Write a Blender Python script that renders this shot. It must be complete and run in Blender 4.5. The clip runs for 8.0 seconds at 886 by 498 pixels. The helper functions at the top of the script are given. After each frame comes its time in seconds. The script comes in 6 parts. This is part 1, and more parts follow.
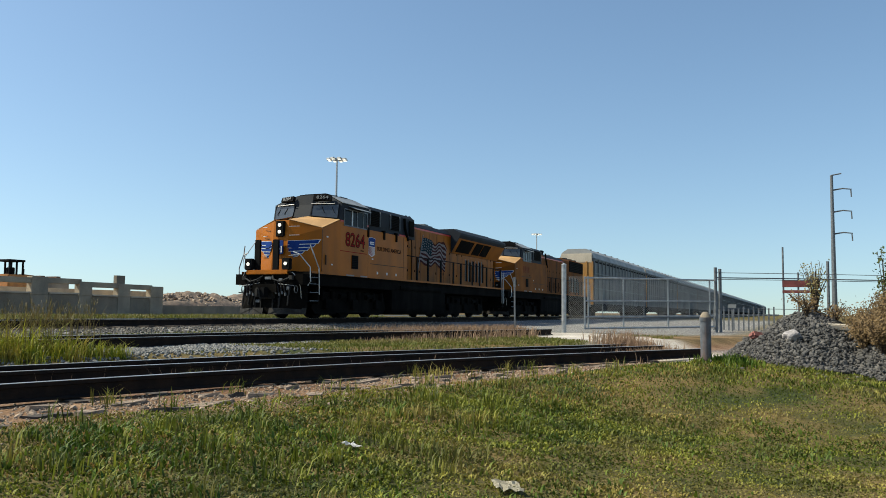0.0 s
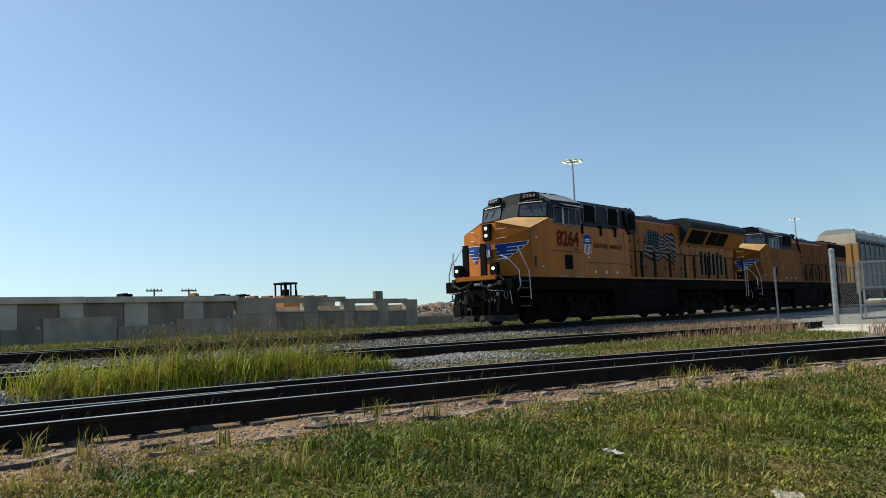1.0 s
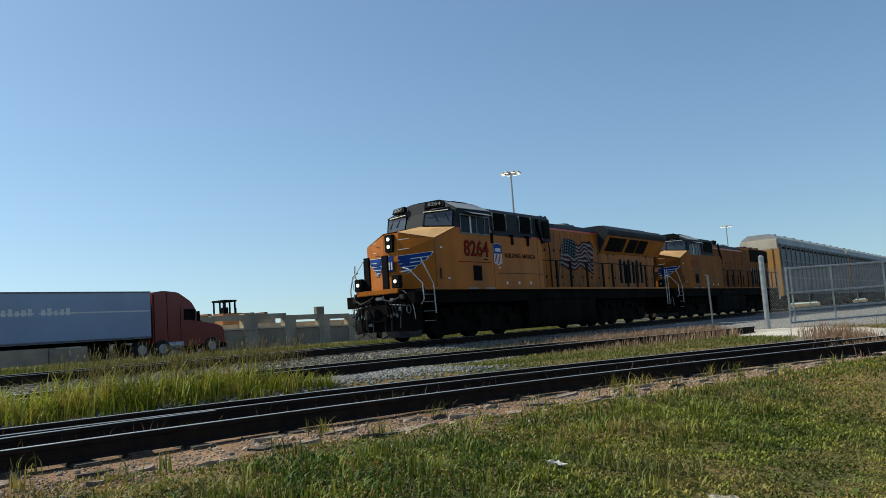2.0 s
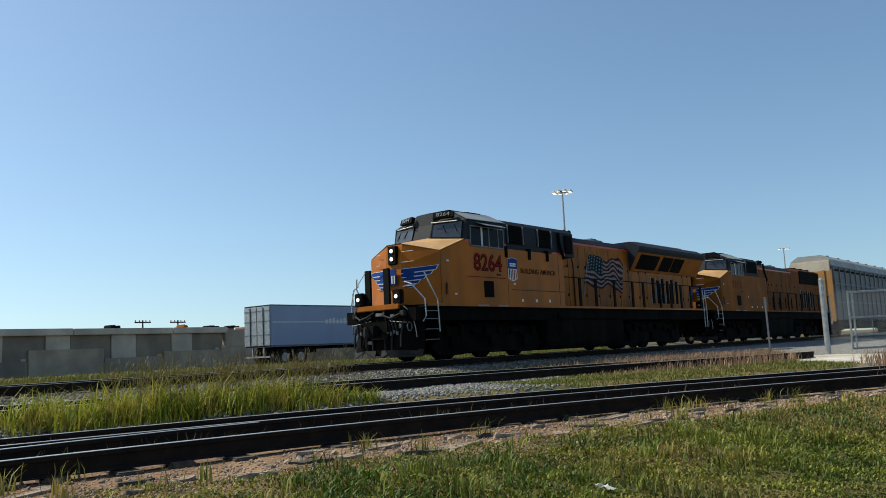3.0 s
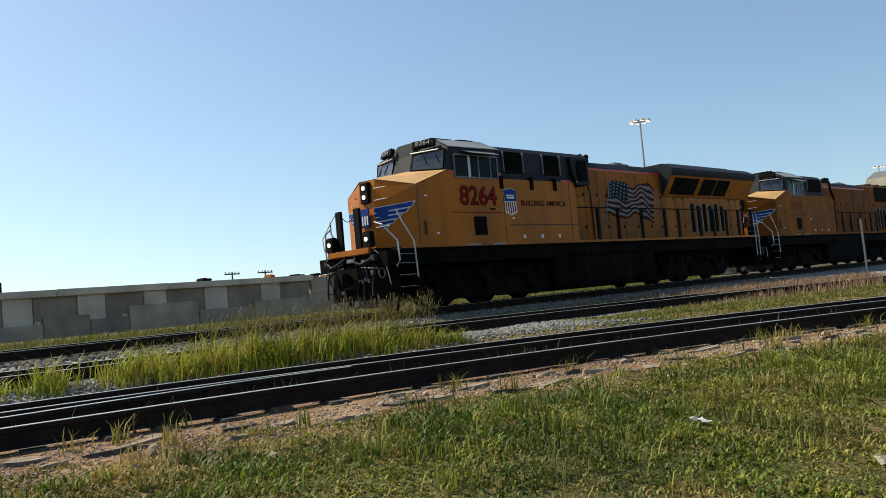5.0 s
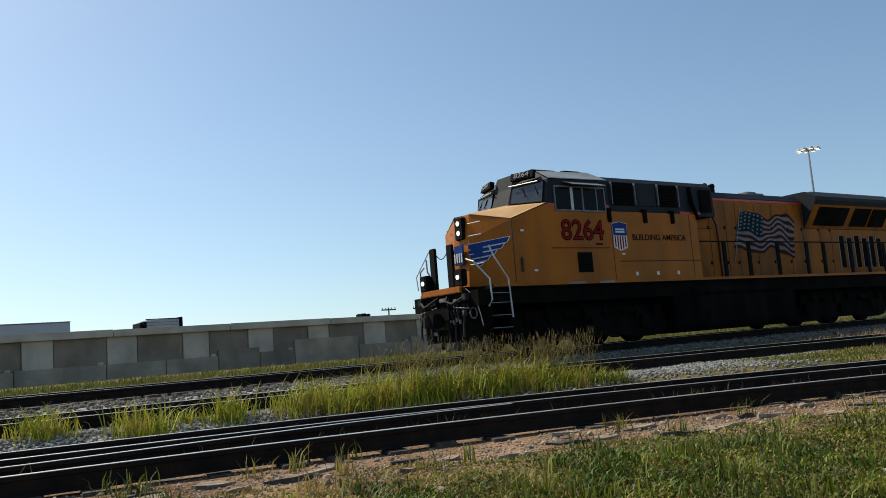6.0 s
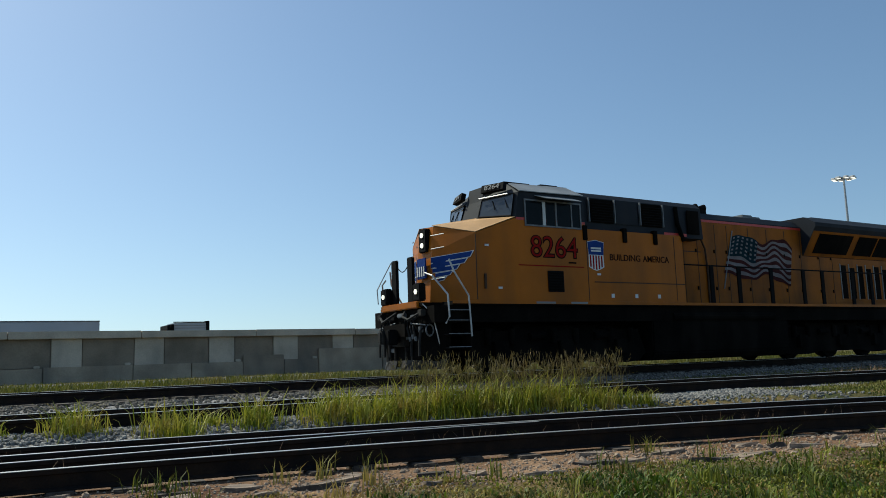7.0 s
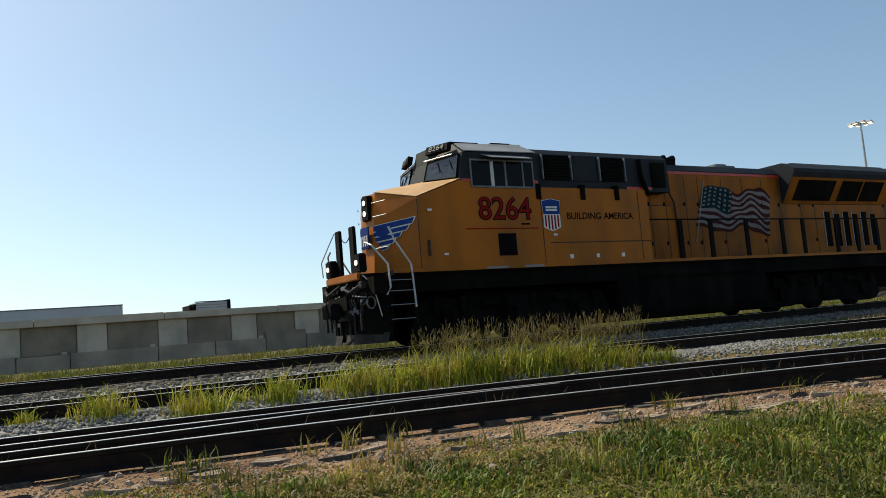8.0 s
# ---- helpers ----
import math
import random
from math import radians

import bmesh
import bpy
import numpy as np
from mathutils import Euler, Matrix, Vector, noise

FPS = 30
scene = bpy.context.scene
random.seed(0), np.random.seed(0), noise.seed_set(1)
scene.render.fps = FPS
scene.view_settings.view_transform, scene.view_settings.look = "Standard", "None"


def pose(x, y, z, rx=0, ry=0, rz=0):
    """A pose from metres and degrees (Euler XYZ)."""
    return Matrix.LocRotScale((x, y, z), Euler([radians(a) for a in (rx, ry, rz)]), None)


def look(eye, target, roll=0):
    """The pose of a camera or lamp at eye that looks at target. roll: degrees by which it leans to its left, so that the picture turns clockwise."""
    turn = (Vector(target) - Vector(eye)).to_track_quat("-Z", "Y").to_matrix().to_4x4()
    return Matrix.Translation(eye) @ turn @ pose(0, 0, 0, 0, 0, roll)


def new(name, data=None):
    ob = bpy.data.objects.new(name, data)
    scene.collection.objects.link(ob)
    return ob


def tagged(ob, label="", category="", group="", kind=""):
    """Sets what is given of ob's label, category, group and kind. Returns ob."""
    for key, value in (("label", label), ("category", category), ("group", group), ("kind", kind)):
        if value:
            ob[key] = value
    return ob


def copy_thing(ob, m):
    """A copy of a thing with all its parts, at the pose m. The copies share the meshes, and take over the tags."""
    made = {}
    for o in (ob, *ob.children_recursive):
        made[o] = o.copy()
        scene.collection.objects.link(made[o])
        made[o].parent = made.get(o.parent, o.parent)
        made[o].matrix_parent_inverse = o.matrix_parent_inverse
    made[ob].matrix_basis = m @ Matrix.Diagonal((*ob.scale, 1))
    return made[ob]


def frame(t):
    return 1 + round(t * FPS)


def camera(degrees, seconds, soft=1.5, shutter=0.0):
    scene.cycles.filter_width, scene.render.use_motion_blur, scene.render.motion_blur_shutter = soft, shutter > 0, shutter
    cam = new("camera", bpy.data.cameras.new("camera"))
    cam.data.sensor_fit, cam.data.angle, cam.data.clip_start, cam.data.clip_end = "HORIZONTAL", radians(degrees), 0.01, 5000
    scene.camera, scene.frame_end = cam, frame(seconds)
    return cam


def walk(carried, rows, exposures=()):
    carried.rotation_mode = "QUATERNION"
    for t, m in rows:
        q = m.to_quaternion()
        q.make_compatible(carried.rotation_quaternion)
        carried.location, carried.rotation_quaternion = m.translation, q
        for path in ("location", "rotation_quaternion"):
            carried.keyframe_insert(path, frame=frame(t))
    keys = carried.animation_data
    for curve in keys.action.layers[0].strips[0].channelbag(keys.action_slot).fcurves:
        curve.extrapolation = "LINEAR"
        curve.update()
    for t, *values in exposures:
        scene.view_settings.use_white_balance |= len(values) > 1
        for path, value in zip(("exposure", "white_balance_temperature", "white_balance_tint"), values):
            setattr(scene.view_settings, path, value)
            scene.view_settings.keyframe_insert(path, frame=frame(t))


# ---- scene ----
# x runs along the main track, y away across it, z up; the eye stands over the grass at the origin.
EYE = 1.4
RAIL = EYE - 0.35           # top of the main track's rails
TRACK_Y = 16.95             # centre line of the main track
cam = camera(57.15, 8.0, soft=0.9)
CAM_ROWS = [
    (0.0, pose(-0.037, -0.099, EYE - 0.050, 94.38, -0.58, -66.84)),
    (0.3, pose(-0.058, -0.116, EYE + 0.001, 93.85, 0.92, -63.22)),
    (0.4, pose(-0.029, -0.062, EYE - 0.001, 95.36, 3.20, -56.61)),
    (0.5, pose(0.001, -0.007, EYE - 0.004, 94.69, 3.06, -55.24)),
    (1.0, pose(-0.002, -0.041, EYE - 0.026, 94.87, 2.45, -49.64)),
    (1.2, pose(-0.040, -0.100, EYE - 0.021, 93.20, 2.68, -51.11)),
    (2.3, pose(-0.039, -0.028, EYE + 0.005, 96.15, 4.12, -53.92)),
    (2.5, pose(0.053, 0.001, EYE - 0.035, 95.33, 2.92, -52.27)),
    (3.0, pose(0.101, 0.013, EYE - 0.022, 97.00, 2.62, -50.28)),
    (3.5, pose(0.110, -0.014, EYE - 0.024, 98.01, 3.33, -48.81)),
    (4.0, pose(0.098, -0.012, EYE - 0.006, 94.75, 2.77, -48.90)),
    (4.2, pose(0.105, -0.015, EYE - 0.007, 94.11, 3.14, -48.66)),
    (5.3, pose(0.099, 0.066, EYE - 0.004, 93.97, 5.85, -41.41)),
    (5.5, pose(0.066, 0.061, EYE - 0.000, 95.81, 5.89, -38.43)),
    (6.0, pose(-0.000, 0.074, EYE + 0.008, 96.61, 4.49, -33.83)),
    (6.5, pose(-0.022, 0.077, EYE - 0.003, 96.93, 4.45, -31.12)),
    (7.0, pose(-0.078, 0.086, EYE + 0.000, 97.74, 1.98, -32.25)),
    (7.5, pose(-0.063, 0.083, EYE - 0.015, 95.08, 5.14, -30.95)),
    (8.0, pose(-0.072, 0.054, EYE + 0.005, 95.52, 4.77, -30.79)),
]
walk(cam, CAM_ROWS, exposures=[(0.0, 0.32, 6470, 1), (1.0, 0.17, 6370, 0), (2.5, 0.05, 6150, -1), (3.0, 0.13, 6310, 0), (3.5, -0.1, 6120, -1), (4.0, 0.15, 6480, 1), (5.3, 0.4, 6940, 2), (5.5, 0.44, 7070, 2), (6.0, 0.12, 6620, 2), (6.5, -0.1, 6250, -1), (7.0, -0.12, 6150, -1), (7.5, -0.09, 6470, 1), (8.0, 0.21, 6990, 2)])
TRAIN = [(0.0, 23.51), (0.3, 22.80), (0.4, 22.65), (0.5, 22.47), (1.0, 21.35), (1.2, 20.99), (2.3, 18.57), (2.5, 18.13), (3.0, 17.08), (3.5, 16.03), (4.0, 14.99), (4.2, 14.59), (5.3, 12.32), (5.5, 11.92), (6.0, 10.91), (6.5, 9.92), (7.0, 8.93), (7.5, 7.97), (8.0, 7.00)]


# ---- sky and sun ----
SUN_AZ, SUN_EL = 112.0, 48.0
world = bpy.data.worlds.new("sky")
scene.world = world
world.use_nodes = True
wn = world.node_tree.nodes
sky = wn.new("ShaderNodeTexSky")
sky.sky_type, sky.sun_disc = "NISHITA", False
sky.sun_elevation, sky.sun_rotation = radians(SUN_EL), radians(90 - SUN_AZ)
sky.air_density, sky.dust_density, sky.ozone_density = 1.0, 1.25, 2.3
sky.altitude = 300.0
wn["Background"].inputs["Strength"].default_value = 0.128
# the sky's lookup direction is lifted, which flattens the pale band at the horizon
sky_tc, sky_map, sky_unit = wn.new("ShaderNodeTexCoord"), wn.new("ShaderNodeMapping"), wn.new("ShaderNodeVectorMath")
sky_map.inputs["Scale"].default_value, sky_map.inputs["Location"].default_value = (1, 1, 0.93), (0, 0, 0.05)
sky_unit.operation = "NORMALIZE"
world.node_tree.links.new(sky_tc.outputs["Generated"], sky_map.inputs["Vector"])
world.node_tree.links.new(sky_map.outputs[0], sky_unit.inputs[0])
world.node_tree.links.new(sky_unit.outputs[0], sky.inputs["Vector"])
world.node_tree.links.new(sky.outputs[0], wn["Background"].inputs["Color"])
sun = new("sun", bpy.data.lights.new("sun", "SUN"))
sun.data.energy, sun.data.angle, sun.data.color = 5.0, radians(0.6), (1.0, 0.90, 0.76)
sx, sy = math.cos(radians(SUN_AZ)), math.sin(radians(SUN_AZ))
sun.matrix_world = look((sx * 100, sy * 100, 100 * math.tan(radians(SUN_EL))), (0, 0, 0))


# ---- materials ----
def material(name, color, rough=0.6, metal=0.0, vary=0.15, scale=4.0, grain=40.0, bump=0.1, color2=None, stain=None, stain_amount=0.3, islands=False, spec=0.5, stretch=(1, 1, 1), emit=0.0):
    """Two scales of variation: broad patches and fine grain, with a fine relief."""
    m = bpy.data.materials.new(name)
    m.use_nodes = True
    nt = m.node_tree
    n, l = nt.nodes, nt.links
    b = n["Principled BSDF"]
    b.inputs["Roughness"].default_value = rough
    b.inputs["Metallic"].default_value = metal
    b.inputs["Specular IOR Level"].default_value = spec
    tc = n.new("ShaderNodeTexCoord")
    mp = n.new("ShaderNodeMapping")
    mp.inputs["Scale"].default_value = stretch
    l.new(tc.outputs["Object"], mp.inputs["Vector"])
    big = n.new("ShaderNodeTexNoise")
    big.inputs["Scale"].default_value, big.inputs["Detail"].default_value = scale, 4
    fine = n.new("ShaderNodeTexNoise")
    fine.inputs["Scale"].default_value, fine.inputs["Detail"].default_value = grain, 3
    for t in (big, fine):
        l.new(mp.outputs[0], t.inputs["Vector"])
    c2 = color2 or tuple(max(0.0, c * (1 - vary * 2)) for c in color)
    ramp = n.new("ShaderNodeValToRGB")
    ramp.color_ramp.elements[0].position, ramp.color_ramp.elements[1].position = 0.35, 0.65
    ramp.color_ramp.elements[0].color, ramp.color_ramp.elements[1].color = (*c2, 1), (*color, 1)
    l.new(big.outputs["Fac"], ramp.inputs[0])
    mix = n.new("ShaderNodeMix")
    mix.data_type, mix.blend_type = "RGBA", "MULTIPLY"
    mix.inputs["Factor"].default_value = 1.0
    r2 = n.new("ShaderNodeValToRGB")
    r2.color_ramp.elements[0].position, r2.color_ramp.elements[1].position = 0.3, 0.7
    g = 1 - vary
    r2.color_ramp.elements[0].color, r2.color_ramp.elements[1].color = (g, g, g, 1), (1, 1, 1, 1)
    l.new(fine.outputs["Fac"], r2.inputs[0])
    l.new(ramp.outputs[0], mix.inputs[6])
    l.new(r2.outputs[0], mix.inputs[7])
    out = mix.outputs[2]
    if islands:
        geo = n.new("ShaderNodeNewGeometry")
        r3 = n.new("ShaderNodeValToRGB")
        r3.color_ramp.elements[0].color, r3.color_ramp.elements[1].color = (0.55, 0.55, 0.55, 1), (1.25, 1.22, 1.15, 1)
        l.new(geo.outputs["Random Per Island"], r3.inputs[0])
        m3 = n.new("ShaderNodeMix")
        m3.data_type, m3.blend_type = "RGBA", "MULTIPLY"
        m3.inputs["Factor"].default_value = 1.0
        l.new(out, m3.inputs[6])
        l.new(r3.outputs[0], m3.inputs[7])
        out = m3.outputs[2]
    if stain:
        st = n.new("ShaderNodeTexNoise")
        st.inputs["Scale"].default_value, st.inputs["Detail"].default_value = scale * 0.6, 6
        sm = n.new("ShaderNodeMapping")
        sm.inputs["Scale"].default_value, sm.inputs["Location"].default_value = (1.6, 1.6, 0.35), (3.1, 7.7, 1.3)
        l.new(tc.outputs["Object"], sm.inputs["Vector"])
        l.new(sm.outputs[0], st.inputs["Vector"])
        sr = n.new("ShaderNodeValToRGB")
        sr.color_ramp.elements[0].position, sr.color_ramp.elements[1].position = 0.48, 0.72
        sr.color_ramp.elements[0].color, sr.color_ramp.elements[1].color = (0, 0, 0, 1), (stain_amount,) * 3 + (1,)
        l.new(st.outputs["Fac"], sr.inputs[0])
        m4 = n.new("ShaderNodeMix")
        m4.data_type = "RGBA"
        l.new(sr.outputs[0], m4.inputs["Factor"])
        l.new(out, m4.inputs[6])
        m4.inputs[7].default_value = (*stain, 1)
        out = m4.outputs[2]
    l.new(out, b.inputs["Base Color"])
    if emit:
        l.new(out, b.inputs["Emission Color"])
        b.inputs["Emission Strength"].default_value = emit
    if bump:
        bp = n.new("ShaderNodeBump")
        bp.inputs["Strength"].default_value, bp.inputs["Distance"].default_value = bump, 0.02
        l.new(fine.outputs["Fac"], bp.inputs["Height"])
        l.new(bp.outputs[0], b.inputs["Normal"])
    return m


YELLOW = material("locomotive yellow paint", (0.42, 0.125, 0.004), rough=0.5, spec=0.18, vary=0.08, scale=1.2, grain=30, bump=0.03, stain=(0.13, 0.055, 0.012), stain_amount=0.5)
GREY = material("locomotive grey paint", (0.022, 0.026, 0.033), rough=0.65, spec=0.12, vary=0.12, scale=1.5, bump=0.04, stain=(0.03, 0.03, 0.03), stain_amount=0.5)
# light grey for small fittings; on the cab roof panels it paints in sunlight
ROOFGREY = material("light grey paint, also roof sunlight", (0.26, 0.27, 0.27), rough=0.5, vary=0.12, scale=1.5, bump=0.04, stain=(0.1, 0.1, 0.1), stain_amount=0.4)
# darker than dusty black paint: the shadow under the deck is in the colour
BLACK = material("dusty black deepened for underframe shade", (0.008, 0.007, 0.0058), rough=0.95, spec=0.06, vary=0.3, scale=1.5, grain=20, bump=0.2, stain=(0.03, 0.025, 0.02), stain_amount=0.25)
RED = material("red paint", (0.5, 0.03, 0.02), rough=0.4, vary=0.08, bump=0.02)
BLUE = material("deep blue paint", (0.016, 0.05, 0.22), rough=0.6, spec=0.08, vary=0.08, bump=0.02)
WHITE = material("white paint", (0.72, 0.72, 0.7), rough=0.5, vary=0.08, bump=0.02)
RAILGREY = material("galvanised pale steel rail", (0.55, 0.55, 0.54), rough=0.45, metal=0.3, vary=0.1, bump=0.02)
DARK = material("dark steel", (0.006, 0.006, 0.0065), rough=0.8, metal=0.0, spec=0.1, vary=0.2, bump=0.05)
STEEL = material("worn rail steel", (0.62, 0.60, 0.57), rough=0.42, metal=0.9, vary=0.12, scale=3, grain=60, bump=0.03, stretch=(0.1, 1, 1))
RUST = material("rusty dark rail web", (0.028, 0.017, 0.011), rough=0.9, spec=0.2, vary=0.25, scale=5, grain=60, bump=0.2, color2=(0.012, 0.009, 0.008))
TIE = material("weathered creosoted timber", (0.10, 0.08, 0.065), rough=0.9, vary=0.3, scale=3, grain=30, bump=0.4, color2=(0.045, 0.036, 0.03), stretch=(6, 0.6, 6), islands=True)
STONE = material("grey ballast stone", (0.36, 0.35, 0.33), rough=0.9, vary=0.25, scale=8, grain=60, bump=0.3, islands=True)
DIRTYSTONE = material("grimy ballast stone", (0.30, 0.272, 0.235), rough=0.95, spec=0.2, vary=0.3, scale=8, grain=60, bump=0.3, islands=True)
PILESTONE = material("dark grey crushed rock", (0.15, 0.142, 0.135), rough=0.9, vary=0.25, scale=8, grain=60, bump=0.3, islands=True)
CONCRETE = material("weathered concrete", (0.50, 0.405, 0.285), rough=0.9, vary=0.16, scale=0.6, grain=12, bump=0.15, stain=(0.14, 0.135, 0.12), stain_amount=0.6)
CONCRETE_PALE = material("pale concrete", (0.66, 0.565, 0.43), rough=0.9, vary=0.14, scale=0.6, grain=12, bump=0.15, stain=(0.22, 0.21, 0.19), stain_amount=0.5)
CONCRETE_DARK = material("dark stained concrete", (0.34, 0.275, 0.195), rough=0.9, vary=0.16, scale=0.6, grain=12, bump=0.15, stain=(0.1, 0.1, 0.09), stain_amount=0.5)
GALV = material("galvanised steel", (0.46, 0.47, 0.47), rough=0.45, metal=0.6, vary=0.15, scale=6, bump=0.05)
GALV_DARK = material("dull galvanised pipe", (0.2, 0.21, 0.22), rough=0.6, metal=0.4, vary=0.2, scale=6, bump=0.05)
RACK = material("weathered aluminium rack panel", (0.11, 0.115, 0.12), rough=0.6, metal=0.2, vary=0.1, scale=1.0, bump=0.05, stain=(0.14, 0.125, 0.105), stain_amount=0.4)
RACKROOF = material("pale stained metal roof", (0.36, 0.36, 0.345), rough=0.65, vary=0.12, scale=1.0, bump=0.05, stain=(0.2, 0.17, 0.14), stain_amount=0.45)
TRAILER = material("pale blue-grey trailer skin", (0.30, 0.38, 0.52), rough=0.45, vary=0.05, scale=0.5, bump=0.03, stain=(0.22, 0.28, 0.38), stain_amount=0.35)
PALETRAILER = material("pale blue-white trailer skin", (0.36, 0.41, 0.47), rough=0.45, vary=0.05, scale=0.5, bump=0.03, stain=(0.25, 0.28, 0.3), stain_amount=0.3)
TRUCKRED = material("dark red truck paint", (0.19, 0.028, 0.02), rough=0.35, vary=0.06, bump=0.02)
RUBBER = material("tyre rubber", (0.014, 0.014, 0.014), rough=0.85, vary=0.2, bump=0.1)
# grey-blue base paints part of the reflected sky into the glass
WINDSCREEN = material("windscreen glass coloured for sky reflection", (0.05, 0.062, 0.078), rough=0.06, vary=0.08, bump=0.0, spec=0.5)
GLASS = material("dark tinted window glass", (0.008, 0.011, 0.014), rough=0.08, vary=0.1, bump=0.0, spec=0.06)
LAMP = material("lit lamp lens", (1.0, 0.93, 0.78), rough=0.2, vary=0.02, bump=0.0, emit=0.9)
LENS = material("mast lamp glass", (0.9, 0.85, 0.75), rough=0.2, vary=0.02, bump=0.0, emit=1.5)


def leafy(name, a, b, dry, patch=0.25, dry_amount=1.0, deep=0.0):
    """Blades: green and straw mixed by patches on the ground and from blade to blade, with light shining through."""
    m = bpy.data.materials.new(name)
    m.use_nodes = True
    n, l = m.node_tree.nodes, m.node_tree.links
    bs = n["Principled BSDF"]
    bs.inputs["Roughness"].default_value = 0.6
    bs.inputs["Specular IOR Level"].default_value = 0.25
    geo = n.new("ShaderNodeNewGeometry")
    r = n.new("ShaderNodeValToRGB")
    r.color_ramp.elements[0].color, r.color_ramp.elements[1].color = (*a, 1), (*b, 1)
    l.new(geo.outputs["Random Per Island"], r.inputs[0])
    no = n.new("ShaderNodeTexNoise")
    no.inputs["Scale"].default_value, no.inputs["Detail"].default_value = patch, 5
    l.new(geo.outputs["Position"], no.inputs["Vector"])
    rr = n.new("ShaderNodeValToRGB")
    rr.color_ramp.elements[0].position, rr.color_ramp.elements[1].position = 0.46, 0.68
    rr.color_ramp.elements[0].color, rr.color_ramp.elements[1].color = (0, 0, 0, 1), (dry_amount,) * 3 + (1,)
    l.new(no.outputs["Fac"], rr.inputs[0])
    mx = n.new("ShaderNodeMix")
    mx.data_type = "RGBA"
    l.new(rr.outputs[0], mx.inputs["Factor"])
    l.new(r.outputs[0], mx.inputs[6])
    mx.inputs[7].default_value = (*dry, 1)
    colour = mx.outputs[2]
    if deep:
        # broad patches of darker and lighter growth
        dn, dr, dm = n.new("ShaderNodeTexNoise"), n.new("ShaderNodeValToRGB"), n.new("ShaderNodeMix")
        dn.inputs["Scale"].default_value, dn.inputs["Detail"].default_value = 1.7, 3
        l.new(geo.outputs["Position"], dn.inputs["Vector"])
        dr.color_ramp.elements[0].position, dr.color_ramp.elements[1].position = 0.40, 0.60
        dr.color_ramp.elements[0].color, dr.color_ramp.elements[1].color = (1 - deep, 1 - deep * 0.85, 1 - deep, 1), (1.15, 1.12, 1.1, 1)
        l.new(dn.outputs["Fac"], dr.inputs[0])
        dm.data_type, dm.blend_type = "RGBA", "MULTIPLY"
        dm.inputs["Factor"].default_value = 1.0
        l.new(colour, dm.inputs[6])
        l.new(dr.outputs[0], dm.inputs[7])
        colour = dm.outputs[2]
    l.new(colour, bs.inputs["Base Color"])
    tr = n.new("ShaderNodeBsdfTranslucent")
    l.new(colour, tr.inputs["Color"])
    ms = n.new("ShaderNodeMixShader")
    ms.inputs[0].default_value = 0.28
    l.new(bs.outputs[0], ms.inputs[1])
    l.new(tr.outputs[0], ms.inputs[2])
    l.new(ms.outputs[0], n["Material Output"].inputs["Surface"])
    return m


LAWN = leafy("mown grass blades", (0.05, 0.07, 0.009), (0.28, 0.29, 0.038), (0.46, 0.30, 0.12), 0.55, 0.65, 0.5)
CLOVER = leafy("broad green leaves", (0.03, 0.075, 0.008), (0.15, 0.21, 0.022), (0.20, 0.19, 0.04), 1.0, 0.5, 0.35)
# nose-top yellow, lightened to carry the sunlight in its colour
LITYELLOW = material("yellow paint lightened for sunlight", (0.62, 0.36, 0.15), rough=0.55, vary=0.1, scale=2, bump=0.03)
WEED = leafy("tall weed blades", (0.12, 0.165, 0.012), (0.42, 0.41, 0.04), (0.44, 0.31, 0.08), 3.2, 0.75)
DRYGRASS = leafy("dry straw grass", (0.24, 0.15, 0.09), (0.38, 0.26, 0.16), (0.20, 0.12, 0.075), 1.0, 0.7)
VERGE = leafy("far verge grass", (0.09, 0.105, 0.016), (0.18, 0.18, 0.033), (0.25, 0.19, 0.07), 0.5, 0.65)
SEED = leafy("olive brown seed heads", (0.10, 0.085, 0.025), (0.22, 0.17, 0.055), (0.15, 0.10, 0.04), 1.0, 0.6)
SCORCHED = leafy("scorched orange grass", (0.22, 0.14, 0.04), (0.36, 0.22, 0.07), (0.2, 0.17, 0.04), 1.0, 0.8)
SHRUB = leafy("shrub leaves", (0.13, 0.12, 0.04), (0.30, 0.24, 0.10), (0.34, 0.22, 0.11), 1.2, 0.9)
VINE = leafy("dark vine leaves", (0.03, 0.05, 0.012), (0.07, 0.09, 0.02), (0.12, 0.10, 0.03), 1.2, 0.6)
BROWNBUSH = leafy("dry brown brush", (0.13, 0.085, 0.04), (0.27, 0.18, 0.08), (0.12, 0.08, 0.04), 1.2, 0.6)


# ---- mesh helpers ----
def part(name, bm, mat, parent=None, label="", smooth=False):
    me = bpy.data.meshes.new(name)
    bm.to_mesh(me)
    bm.free()
    me.materials.append(mat)
    if smooth:
        for p in me.polygons:
            p.use_smooth = True
    ob = new(name, me)
    ob.parent = parent
    if label:
        tagged(ob, label)
    return ob


def thing(name, label, category, group="", kind="", at=None):
    ob = new(name)
    ob.matrix_basis = at or Matrix.Identity(4)
    return tagged(ob, label, category, group, kind)


def box(bm, x0, x1, y0, y1, z0, z1, m=None):
    c = [(x0, y0, z0), (x1, y0, z0), (x1, y1, z0), (x0, y1, z0), (x0, y0, z1), (x1, y0, z1), (x1, y1, z1), (x0, y1, z1)]
    v = [bm.verts.new(m @ Vector(p) if m else p) for p in c]
    for f in ((3, 2, 1, 0), (4, 5, 6, 7), (0, 1, 5, 4), (1, 2, 6, 5), (2, 3, 7, 6), (3, 0, 4, 7)):
        bm.faces.new([v[i] for i in f])
    return bm


